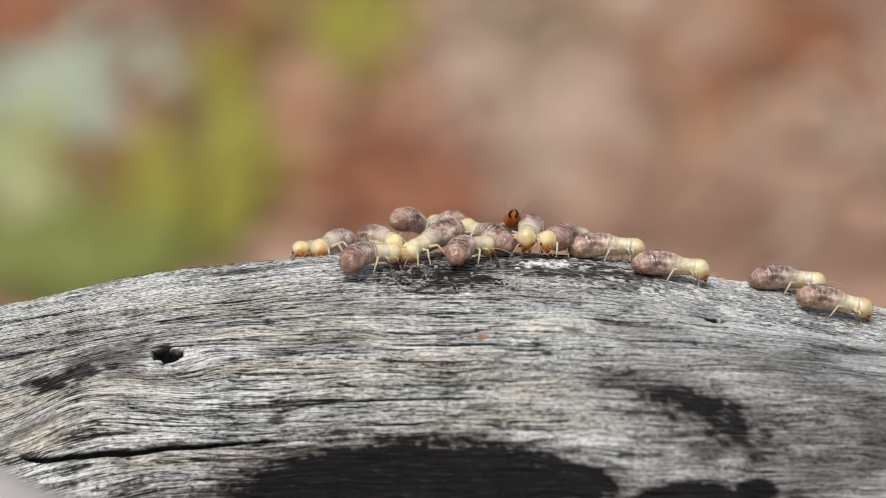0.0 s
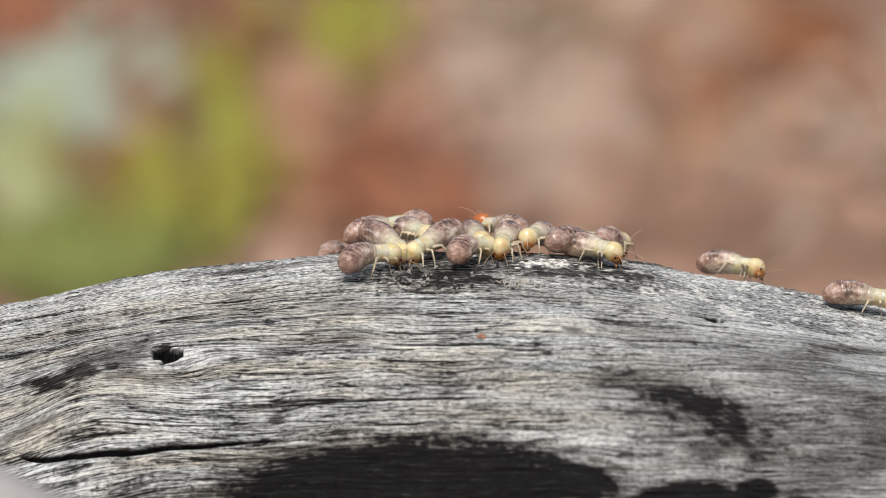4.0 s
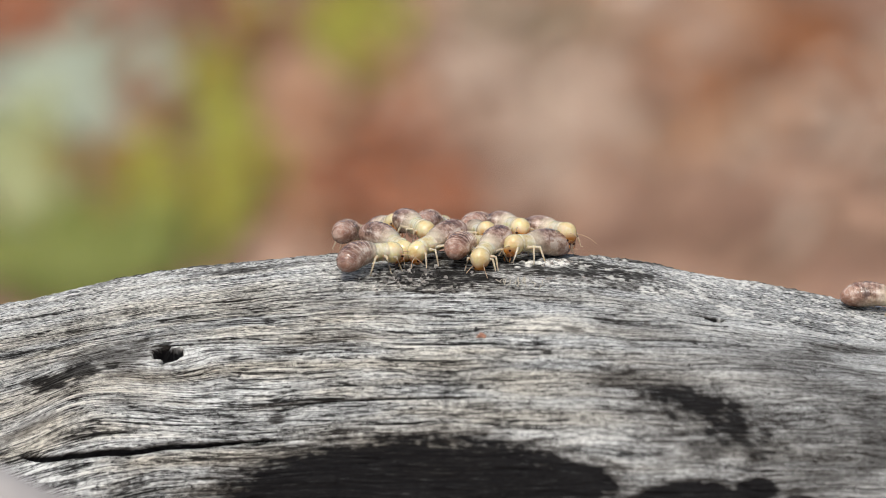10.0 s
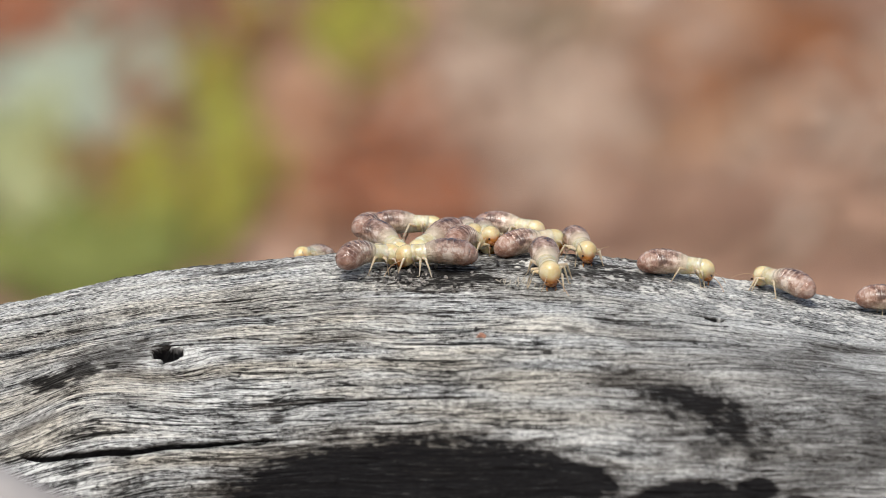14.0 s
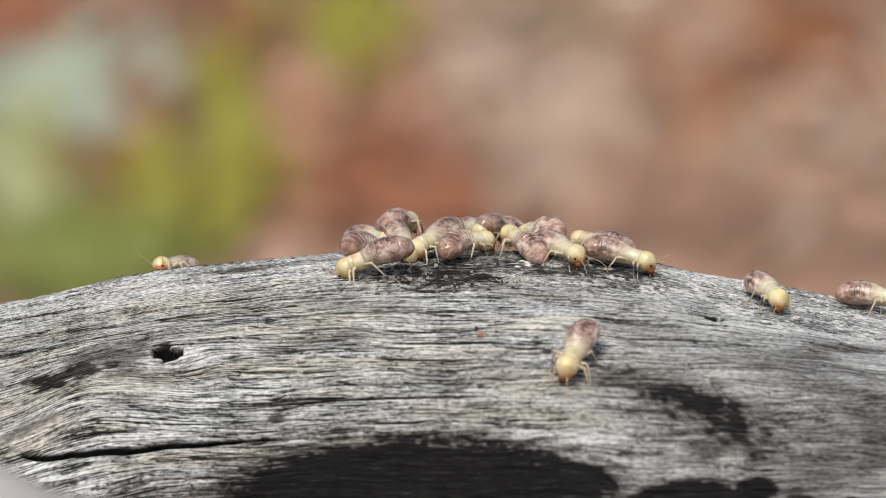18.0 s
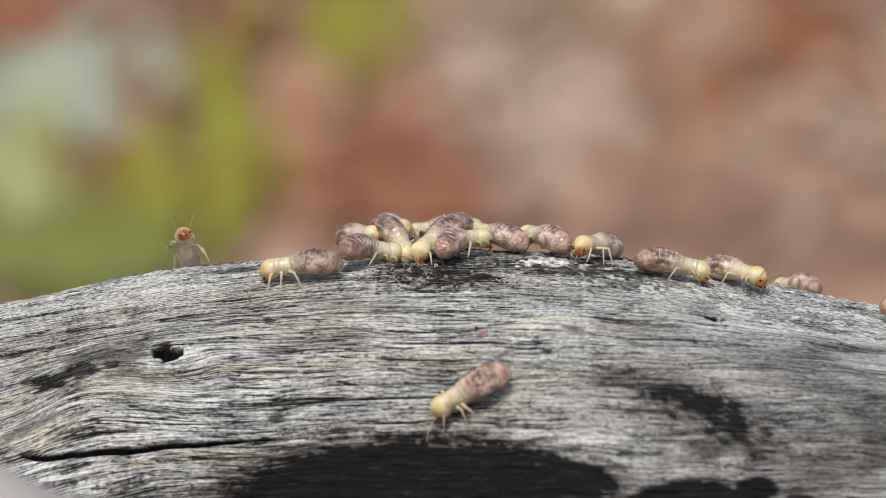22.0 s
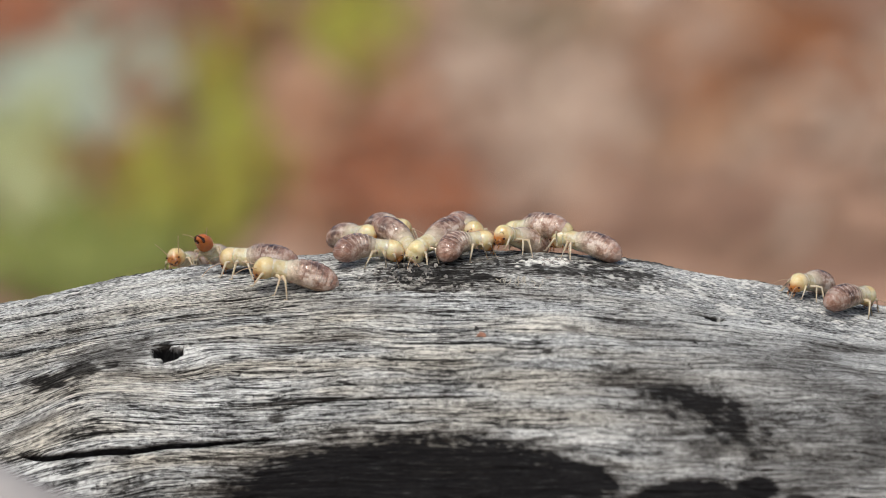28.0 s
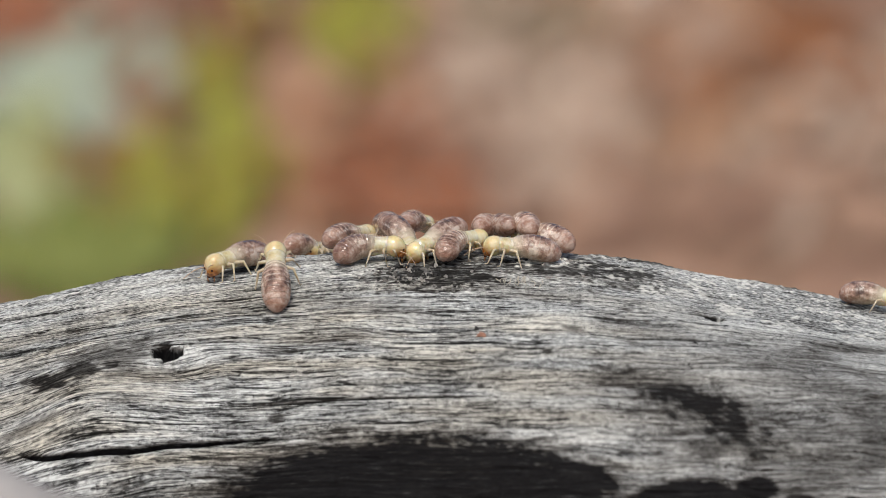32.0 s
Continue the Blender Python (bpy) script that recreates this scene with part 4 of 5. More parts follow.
def motions():
    sway(UPPER_PLANT, 2.0, 1)
    sway(LEFT_PLANT, 1.5, 2)
    sway(LOW_PLANT, 1.0, 3)
    way(termite("worker", 34, 5, 8, "level", 1.04), [(0, -4.37, -3.70, 28, 0.09, 5), (6, -4.40, -3.98, 24, 0.15, 4), (9, -4.34, -3.76, 21, 0.12, 3), (14, -4.51, -3.76, 22, 0.09, 9), (17, -4.64, -2.22, 28, 0.00, 16), (19, -4.47, -2.34, 21, 0.00, 21), (23, -4.53, -2.79, 20, 0.00, 14), (25, -4.48, -2.77, 14, 0.00, 10), (28, -4.45, -2.46, 10, 0.00, 8), (30, -4.30, -2.30, 15, 0.00, 10), (32, -4.21, -2.19, 1, 0.00, -2)])
    way(termite("worker", 10, 0, 25, "level", 1), [(0, -3.48, 0.15, -64, 0.00, -3), (1, -3.40, 0.25, -64, 0.00, 5), (3, -3.29, -0.62, -59, 0.00, 13), (7, -3.10, -0.83, -51, 0.00, 10), (9, -3.18, -0.83, -53, 0.00, 6), (12, -3.02, -0.87, -61, 0.00, 12), (14, -3.29, -0.71, -59, 0.00, 13), (17, -2.51, -0.60, -63, 0.00, 15), (19, -2.64, -0.69, -69, 0.00, 22), (23, -2.72, -0.68, -69, 0.00, 18), (28, -2.48, -0.86, -56, 0.00, 19), (32, -2.34, -0.66, -63, 0.00, 23)])
    way(termite("worker", 8, -4, 22, "level", 1.03), [(0, -0.83, -0.93, -144, 0.00, 12), (3, -0.74, -1.00, -138, 0.00, 11), (9, -0.51, -1.38, -138, 0.00, 9), (14, -0.60, -0.71, -133, 0.00, 9), (19, -0.59, -0.75, -134, 0.00, 10), (23, -0.44, -0.95, -128, 0.00, 13), (28, -0.55, -1.02, -135, 0.00, 12), (32, -0.54, -1.29, -141, 0.00, 13)])
    way(termite("worker", 30, 10, 5, "level", 1), [(0, 1.57, -2.05, 46, 0.00, 4), (6, 1.68, -2.07, 44, 0.00, 5), (9, 1.46, -1.94, 45, 0.00, 7), (13, 1.56, -0.48, 40, 0.00, 17), (17, 1.40, -0.79, 34, 0.00, 7), (19, 1.45, -1.48, 32, 0.00, -0), (22, 1.22, -1.28, 34, 0.12, 0), (25, 1.48, -1.63, 27, 0.00, 0), (28, 1.40, -1.36, 32, 0.00, -2), (32, 1.16, -1.23, 39, 0.03, -2)])
    way(termite("worker", 0, 0, 15, "level", 1), [(0, -1.56, 2.30, 59, 0.77, 7), (1, -1.57, 1.97, 19, 0.62, 5), (2, -1.58, 1.63, -22, 0.48, 3), (3, -1.59, 1.28, -62, 0.34, 1), (6, -1.59, 1.28, -62, 0.32, 1), (8, -2.11, 1.44, -60, 0.54, 4), (9, -1.93, 1.43, -63, 0.67, 7), (12, -1.51, 1.60, -56, 0.60, 5), (13.67, -1.82, 1.80, -13, 0.71, 1), (15.33, -2.13, 2.00, 30, 0.82, -3), (17, -2.44, 2.20, 73, 0.93, -6), (19, -2.56, 2.18, 68, 0.84, -5), (19.67, -2.67, 1.93, 23, 0.74, -4), (20.33, -2.78, 1.67, -23, 0.63, -2), (21, -2.89, 1.42, -68, 0.54, -1), (24, -2.97, 1.44, -61, 0.54, -1), (29, -3.10, 1.29, -59, 0.55, -1), (30, -2.86, 1.31, -54, 0.74, -6), (31, -2.87, 1.30, -58, 0.65, -3), (32, -2.98, 1.41, -70, 0.50, 4)])
    way(termite("worker", 0, 0, 10, "level", 0.95), [(0, -7.73, 17.00, 90, 0.00, 0), (2, -7.73, 17.00, 90, 0.00, 0), (4, -6.02, 6.95, 65, 0.35, -17), (4.67, -6.17, 6.25, 21, 0.37, -12), (5.33, -6.32, 5.56, -23, 0.38, -6), (6, -6.47, 6.07, -67, 0.81, -1), (6.33, -6.30, 6.00, -22, 0.80, -7), (6.67, -6.14, 5.93, 23, 0.78, -12), (7, -5.97, 5.86, 67, 0.77, -18), (8, -4.91, 2.33, 67, 0.30, -3), (8.33, -5.41, 3.29, 21, 0.33, -2), (8.67, -5.90, 4.26, -26, 0.48, -1), (9, -6.40, 5.23, -73, 0.65, 1), (9.33, -6.08, 4.42, -25, 0.50, -1), (9.67, -5.77, 3.60, 23, 0.40, -3), (10, -5.45, 2.79, 72, 0.40, -4), (10.33, -5.90, 3.56, 13, 0.40, -3), (10.67, -6.34, 4.32, -46, 0.49, -3), (11, -6.79, 5.09, -105, 0.62, -2), (11.33, -6.24, 4.27, -47, 0.48, -5), (11.67, -5.68, 3.45, 11, 0.48, -8), (12, -5.13, 2.63, 68, 0.53, -10), (13, -4.39, 2.62, 63, 0.75, -6), (14.5, -3.87, 2.32, 63, 0.81, -6), (15.75, -4.01, 1.51, 4, 0.54, -4), (17, -4.14, 1.04, -56, 0.00, -3), (18, -4.15, 0.65, -49, 0.00, -3), (19, -4.69, 1.50, -56, 0.01, -3), (21, -4.41, 1.52, -52, 0.04, -4), (23, -5.35, 0.83, -62, 0.26, -8), (25, -5.30, 0.85, -54, 0.14, -8), (28, -5.23, 0.86, -52, 0.22, -8), (29, -5.32, 1.28, 3, 0.28, -3), (30, -5.40, 1.70, 59, 0.34, 2), (31, -5.25, 1.69, 57, 0.37, -1), (32, -5.37, 1.66, 49, 0.18, -4)])
    way(termite("worker", 0, 0, 5, "level", 0.92), [(0, 0.02, 3.75, 116, 1.10, -10), (3, -2.27, 4.11, 120, 1.27, -11), (5, -2.25, 4.11, 120, 1.11, -8), (5.33, -1.60, 3.61, 164, 0.96, -7), (5.67, -0.96, 3.10, 208, 0.81, -6), (6, -0.32, 2.61, 252, 0.68, -5), (6.33, -0.29, 2.97, 194, 0.77, -5), (6.67, -0.27, 3.34, 136, 0.86, -6), (7, -0.25, 3.71, 78, 0.97, -6), (9, 0.29, 3.68, 67, 1.06, -5), (10, -0.42, 3.69, 71, 1.03, -7), (11, 1.10, 3.53, 67, 0.59, 2), (11.67, 1.39, 2.96, 16, 0.50, 3), (12.33, 1.69, 2.40, -35, 0.42, 4), (13, 1.98, 1.84, -85, 0.35, 5), (14, 1.63, 1.84, -78, 0.38, 3), (17, 1.85, 1.85, -73, 0.39, 2), (19, 1.96, 1.86, -71, 0.31, 2), (19.67, 1.21, 2.27, -24, 0.36, 3), (20.33, 0.45, 2.68, 24, 0.42, 5), (21, -0.30, 3.09, 71, 0.47, 6), (21.67, -0.46, 2.79, 127, 0.49, 5), (22.33, -0.61, 2.49, 184, 0.50, 4), (23, -0.77, 2.19, 240, 0.53, 2), (25, -0.75, 2.19, 241, 0.58, -1), (26, -0.01, 2.44, 184, 0.56, 2), (27, 0.74, 2.69, 127, 0.54, 4), (28, 1.48, 2.94, 69, 0.52, 7), (28.67, 1.51, 2.68, 24, 0.44, 5), (29.33, 1.55, 2.42, -22, 0.37, 4), (30, 1.58, 2.17, -68, 0.29, 2), (30.67, 0.56, 2.53, -22, 0.49, -1), (31.33, -0.45, 2.88, 25, 0.69, -3), (32, -1.47, 3.24, 71, 0.90, -6)])
    way(termite("worker", 0, 0, 0, "level", 0.96), [(0, 2.21, 0.75, 134, 0.34, -11), (1, 2.28, 0.77, 132, 0.28, -13), (2, 1.43, 1.06, 130, 0.33, -8), (2.33, 1.55, 0.93, 181, 0.33, -4), (2.67, 1.67, 0.79, 231, 0.31, -1), (3, 1.79, 1.44, 282, 0.02, 3), (6, 2.08, 0.79, 277, 0.32, 7), (7, 1.95, 0.79, 263, 0.48, 5), (8, 2.50, 0.83, 294, 0.55, 4), (9, 2.09, 0.98, 296, 0.48, -3), (10, 2.21, 0.98, 294, 0.33, -6), (12, 2.70, 1.02, 307, 0.36, -1), (13, 2.19, 0.95, 279, 0.18, 8), (14.5, 2.88, 1.25, 286, 0.24, -1), (15.67, 3.10, 1.71, 332, 0.32, -1), (16.83, 3.31, 2.16, 377, 0.39, 0), (18, 3.52, 2.62, 422, 0.48, 1), (22, 1.42, 2.34, 431, 0.54, 0), (23, 1.49, 2.03, 384, 0.46, -0), (24, 1.56, 1.72, 337, 0.40, -1), (25, 1.63, 1.41, 289, 0.33, -1), (28, 1.63, 1.24, 282, 0.43, 1), (28.33, 2.06, 1.60, 226, 0.29, 3), (28.67, 2.49, 1.97, 170, 0.16, 6), (29, 2.93, 2.33, 114, 0.20, 8), (32, 2.98, 2.47, 117, 0.36, 6)])
    way(termite("worker", 0, 0, 10, "level", 1), [(0, -6.80, 5.52, -117, 0.38, 22), (0.5, -6.60, 5.47, -84, 0.38, 14), (0.67, -6.30, 5.24, -33, 0.65, 10), (0.83, -6.00, 3.63, 18, 0.38, 7), (1, -5.70, 2.03, 69, 0.17, 3), (2, -5.01, 1.99, 17, 0.38, -18), (3, -4.11, 2.00, -5, 0.54, -24), (4.5, -3.13, 3.31, 48, 0.82, -6), (5.75, -2.80, 3.73, 79, 0.82, -7), (7, -2.47, 4.14, 110, 0.82, -8), (7.67, -2.66, 3.88, 158, 0.89, -8), (8.33, -2.85, 3.62, 206, 0.97, -9), (9, -3.04, 3.35, 254, 1.06, -9), (10.5, -3.54, 4.12, 295, 0.71, 1), (13, -3.59, 5.62, 295, 1.05, 8), (16, -6.35, 17.00, 295, 0.00, 0), (32, -6.35, 17.00, 295, 0.00, 0)])
    way(termite("worker", 0, 0, 10, "level", 0.9), [(0, -8.14, 5.85, -114, 0.38, 11), (1, -7.54, 5.80, -113, 0.38, 11), (2, -7.44, 6.60, -110, 0.12, 13), (2.7, -7.4, 10.00, -108, 0.00, 10), (3.5, -7.33, 17.00, -108, 0.00, 0), (7, -8.42, 17.00, -108, 0.00, 0), (9, -9.11, 17.00, -108, 0.00, 0), (12, -7.93, 6.26, -112, 0.22, 8), (12.33, -7.76, 6.51, -156, 0.37, -1), (12.67, -7.58, 6.77, -200, 0.35, -10), (13, -7.41, 7.02, -245, 0.36, -19), (13.33, -7.61, 6.92, -201, 0.35, -8), (13.67, -7.81, 6.81, -158, 0.35, 3), (14, -8.02, 6.71, -115, 0.36, 14), (17, -10.49, 17.00, -115, 0.00, 0), (32, -10.49, 17.00, -115, 0.00, 0)])
    way(termite("soldier", 0, 0, -25, "level", 0.9), [(0, 4.11, 2.59, -82, 0.59, -24), (1, 4.41, 2.59, -94, 0.66, -30), (2, 4.38, 2.59, -93, 0.74, -36), (2.5, 3.9, 2.70, -120, 0.85, -36), (3, 3.4, 2.85, -150, 1.02, -34), (3.5, 3.14, 3.25, -200, 0.96, -20), (5.5, 3.92, 6.38, -247, 1.16, -11), (8, 2.28, 17.00, -247, 0.00, 0), (14, -16.70, 17.00, -247, 0.00, 0), (20, -16.70, 17.00, -247, 0.00, 0), (20.83, -16.62, 14.83, -199, 0.00, 3), (21.67, -16.54, 16.00, -151, 0.00, 6), (22.1, -16.5, 14.00, -125, 0.00, 8), (22.5, -16.45, 6.29, -103, 0.37, 9), (23, -16.39, 6.59, -105, 0.36, 10), (24, -15.56, 6.61, -106, 0.36, 10), (25, -16.95, 6.58, -106, 0.36, 11), (26.5, -15.70, 5.70, -110, 0.38, 4), (28, -14.21, 6.00, -109, 0.80, -2), (28.33, -14.06, 5.90, -50, 0.78, -5), (28.67, -13.90, 5.80, 10, 0.76, -9), (29, -13.75, 5.71, 70, 0.74, -13), (30, -13.37, 6.00, 68, 0.38, -12), (32, -10.49, 17.00, 68, 0.00, 0)])
    way(termite("worker", 0, 0, 20, "level", 1), [(0, 5.18, 0.43, -98, 0.44, 3), (1, 5.16, 0.10, -108, 0.20, 3), (2, 4.00, 0.24, -76, 0.00, 5), (3, 3.51, -0.15, -83, 0.00, 10), (4.5, 4.01, -0.12, -112, 0.00, 3), (6, 4.92, -0.39, -144, 0.06, 3), (7, 3.98, -1.53, -125, 0.07, 2), (8, 3.96, -1.41, -95, 0.28, 0), (9, 3.41, -2.33, -120, 0.00, 5), (10, 2.74, -2.56, -114, 0.01, 8), (11, 2.78, -1.08, -117, 0.02, 2), (11.33, 3.14, -0.16, -172, 0.00, 3), (11.67, 3.50, 0.22, -228, 0.00, 5), (12, 3.86, 1.91, -283, 0.20, 6), (13, 4.16, 6.39, -252, 0.88, -11), (14.5, 3.79, 4.67, -251, 0.54, -9), (18, 4.56, 4.88, -295, 0.76, -13), (21, 4.00, 17.00, -295, 0.00, 0), (25, 7.45, 17.00, -295, 0.00, 0), (26.5, 7.01, 5.75, -355, 0.51, 1), (28, 6.58, 1.61, -415, 0.58, 1), (28.33, 6.08, 1.90, -357, 0.56, 0), (28.67, 5.58, 2.17, -299, 0.53, -0), (29, 5.08, 2.46, -241, 0.51, -1), (29.33, 4.83, 2.16, -199, 0.53, -4), (29.67, 4.58, 1.87, -156, 0.55, -7), (30, 4.32, 1.57, -114, 0.58, -10), (31, 4.37, 1.57, -112, 0.63, -10), (31.33, 4.47, 1.82, -160, 0.64, -8), (31.67, 4.56, 2.08, -208, 0.66, -6), (32, 4.66, 2.35, -255, 0.68, -5)])
    way(termite("worker", 0, 0, 15, "level", 1), [(0, 6.67, 0.34, -108, 0.12, -6), (0.33, 7.01, 0.76, -51, 0.06, -4), (0.67, 7.35, 1.52, 7, 0.05, -2), (1, 7.70, 1.42, 64, 0.31, -0), (1.33, 7.01, 0.77, 11, 0.37, 2), (1.67, 6.33, 0.86, -42, 0.12, 3), (2, 5.64, 0.52, -96, 0.19, 5), (3, 5.25, 0.56, -114, 0.21, 3), (4.5, 5.84, 1.53, -111, 0.14, -1), (5, 5.91, 1.21, -153, 0.47, 2), (5.5, 5.97, 1.68, -196, 0.52, 4), (6, 6.04, 2.15, -239, 0.57, 7), (6.33, 6.16, 1.91, -290, 0.54, 5), (6.67, 6.27, 1.66, -342, 0.49, 3), (7, 6.38, 1.42, -394, 0.46, 1), (8, 6.39, 1.43, -390, 0.40, 6), (9, 6.23, 1.25, -397, 0.65, 2), (10, 4.14, 0.99, -421, 0.69, -3), (11, 4.47, 1.46, -414, 0.49, 7), (12, 4.80, 0.35, -421, 0.00, 9), (12.5, 4.62, 1.27, -361, 0.37, 9), (13, 4.43, 2.16, -301, 0.52, 9), (13.5, 4.41, 2.02, -342, 0.56, 6), (14, 4.39, 1.88, -383, 0.59, 3), (14.5, 4.37, 1.73, -423, 0.62, -0), (17, 5.15, 1.19, -409, 0.32, -7), (17.33, 5.41, 1.57, -354, 0.35, -5), (17.67, 5.68, 1.94, -300, 0.38, -3), (18, 5.94, 2.33, -246, 0.42, -1), (19, 6.82, 1.42, -212, 0.11, -5), (20, 6.76, 1.28, -215, 0.10, 2), (21, 6.34, -0.21, -228, 0.00, 1), (22, 5.89, 0.94, -235, 0.07, -4), (23, 5.16, 1.23, -233, 0.09, 0), (24, 5.38, -0.31, -231, 0.00, 6), (25, 5.91, 0.11, -203, 0.00, -16), (28, 5.37, 1.91, -219, 0.49, 4), (29, 5.35, 1.40, -176, 0.34, 4), (30, 5.33, 0.89, -133, 0.20, 4), (31, 5.21, 0.91, -136, 0.30, 2), (31.5, 5.40, 0.88, -176, 0.25, -3), (32, 5.59, 0.85, -216, 0.21, -7)])
    way(termite("worker", 0, 0, 10, "level", 1.05), [(0, 7.84, 1.58, 65, 0.16, -3), (0.33, 7.73, 1.07, 6, 0.21, -5), (0.67, 7.61, 0.94, -53, 0.00, -7), (1, 7.50, 0.82, -112, 0.01, -9), (2, 8.66, 0.70, -56, 0.04, -8), (3, 8.75, 0.51, -68, 0.00, -4), (3.5, 8.61, 0.91, -13, 0.00, -2), (4, 8.48, 1.15, 43, 0.00, -1), (4.5, 8.35, 0.85, 98, 0.29, 1), (6, 8.49, 0.53, 121, 0.00, -9), (7, 6.75, -0.32, 119, 0.00, 0), (7.33, 6.73, 0.18, 168, 0.00, 1), (7.67, 6.72, 0.53, 217, 0.09, 2), (8, 6.70, 0.19, 266, 0.30, 2), (9, 7.12, -0.33, 237, 0.16, -13), (10, 5.20, -1.36, 217, 0.00, -7), (11, 4.36, -2.01, 193, 0.00, 1), (12, 1.65, -3.27, 180, 0.00, 8), (13, 0.45, -5.21, 190, 0.00, 18), (14, -0.88, -3.71, 180, 0.00, -0), (14.5, -1.32, -4.00, 180, 0.00, 2), (17, -3.48, -4.85, 180, 0.05, 3), (18, -4.27, -4.53, 180, 0.03, 18), (19, -5.69, -5.23, 180, 0.07, -3), (20, -6.81, -4.80, 180, 0.03, -3), (21, -8.00, -5.40, 180, 0.07, 1), (22, -8.95, -4.90, 180, 0.03, 1), (23, -8.86, -4.73, 177, 0.02, -13), (24, -9.42, -4.90, 180, 0.03, -11), (25, -10.68, -3.60, 180, 0.00, -18), (25.5, -10.86, -3.21, 151, 0.00, -6), (28, -11.60, -2.76, 163, 0.00, -5), (29, -11.82, -3.05, 165, 0.00, -11), (30, -12.41, -2.65, 180, 0.01, -17), (31, -11.96, -2.81, 155, 0.01, -15), (31.5, -12.39, -2.75, 188, 0.00, -10), (32, -12.81, -2.66, 222, 0.00, -6)])
    way(termite("worker", 0, 0, 15, "level", 1), [(0, 10.48, 0.25, -0, 0.01, -7), (1, 9.46, -1.86, -42, 0.00, 3), (2, 8.87, -3.14, -78, 0.00, 8), (3, 7.83, -1.66, -39, 0.01, 1), (4, 9.40, -1.01, -43, 0.00, -7), (5.5, 11.03, -0.73, -56, 0.00, -11), (6, 11.47, -0.32, -61, 0.06, -13), (6.5, 10.14, -0.49, -94, 0.00, -3), (7, 9.40, -0.33, -121, 0.26, -3), (7.33, 8.92, 0.27, -164, 0.05, 0), (7.67, 8.45, 0.09, -207, 0.00, 4), (8, 7.97, -0.42, -250, 0.00, 8), (9, 6.18, 1.09, -235, 0.08, -2), (9.33, 6.35, 1.02, -293, 0.19, -3), (9.67, 6.51, 0.95, -351, 0.37, -4), (10, 6.67, 0.89, -409, 0.54, -5), (11, 6.25, 0.27, -400, 0.00, -5), (12, 9.19, 1.08, -360, 0.37, -14), (12.5, 8.52, 0.62, -323, 0.00, -1), (13, 6.32, 0.52, -376, 0.00, -9), (14, 5.75, -0.03, -333, 0.00, -8), (15.5, 5.76, 0.64, -363, 0.00, -8), (17, 5.78, 1.30, -394, 0.12, -8), (17.5, 6.35, 0.95, -399, 0.40, -8), (17.67, 6.14, 1.40, -346, 0.30, -7), (17.83, 5.94, 1.85, -293, 0.20, -7), (18, 5.73, 2.31, -241, 0.20, -6), (20, 6.35, 5.47, -247, 0.69, -10), (24, 6.76, 17.00, -247, 0.00, 0), (32, 6.76, 17.00, -247, 0.00, 0)])
    way(termite("worker", 0, 0, 5, "up", 1), [(0, 9.52, 17.00, 90, 0.00, 0), (0.33, 9.63, 14.65, 36, 0.00, 5), (0.67, 9.73, 7.38, -18, 0.32, 10), (1, 9.83, 5.97, -73, 0.38, 16), (2, 10.76, 0.82, -71, 0.09, -8), (2.33, 10.67, 0.98, -19, 0.19, -9), (2.67, 10.59, 1.15, 34, 0.29, -9), (3, 10.50, 1.31, 86, 0.41, -10), (4, 10.45, 2.64, 69, 0.24, -5), (6, 8.69, 6.19, 67, 0.37, -10), (8, 6.93, 4.88, 64, 0.70, -2), (10, 6.78, 6.69, 70, 0.94, -9), (10.33, 7.47, 4.69, 26, 0.60, -9), (10.67, 8.16, 2.69, -17, 0.48, -9), (11, 8.85, 1.49, -61, 0.17, -9), (11.5, 8.31, 1.42, -1, 0.46, -5), (12, 7.78, 2.16, 59, 0.46, -2), (12.33, 8.20, 1.66, 16, 0.47, -3), (12.67, 8.61, 1.16, -27, 0.50, -4), (13, 9.03, 1.46, -70, 0.22, -6), (14, 8.34, -0.65, -75, 0.00, 1), (15, 8.68, -1.29, -61, 0.00, -1), (17, 9.30, -2.11, -46, 0.00, 2), (18, 10.97, -2.25, -22, 0.00, 2), (19, 11.38, -1.27, 0, 0.00, -10), (20, 13.75, -1.93, -0, 0.00, -2), (21, 16.42, -2.11, -0, 0.00, 2), (22, 17.99, -1.60, -39, 0.00, -6), (23, 18.96, -2.09, -31, 0.00, 3), (24, 18.20, -1.36, 17, 0.00, -9), (25, 19.11, -1.56, -39, 0.00, -13), (25.5, 19.57, -1.97, -33, 0.00, -10), (28, 29.80, -2.00, -0, 0.00, 1), (30, 29.84, -3.39, -7, 0.00, 3), (32, 35.05, -2.47, -7, 0.00, 0)])
    way(termite("worker", 0, 0, 12, "level", 1), [(0, 14.19, -2.34, -0, 0.00, -7), (1, 17.83, -2.02, -7, 0.00, -4), (2, 19.41, -1.87, -0, 0.00, -6), (3, 22.87, -1.65, -0, 0.00, -1), (3.5, 23.81, -1.65, -0, 0.00, -5), (5.5, 32.29, -2.47, -0, 0.00, 0), (32, 35.05, -2.47, -0, 0.00, 0)])
    way(termite("worker", 0, 0, 10, "level", 1), [(0, 21.43, -0.73, -0, 0.00, -8), (1, 22.41, 0.75, -0, 0.05, -5), (2, 23.91, -0.55, -21, 0.00, -4), (3, 29.6, -1.67, -0, 0.00, 6), (4, 33.33, 0.75, -0, 0.05, 0), (32, 38.50, 0.75, -0, 0.05, 0)])
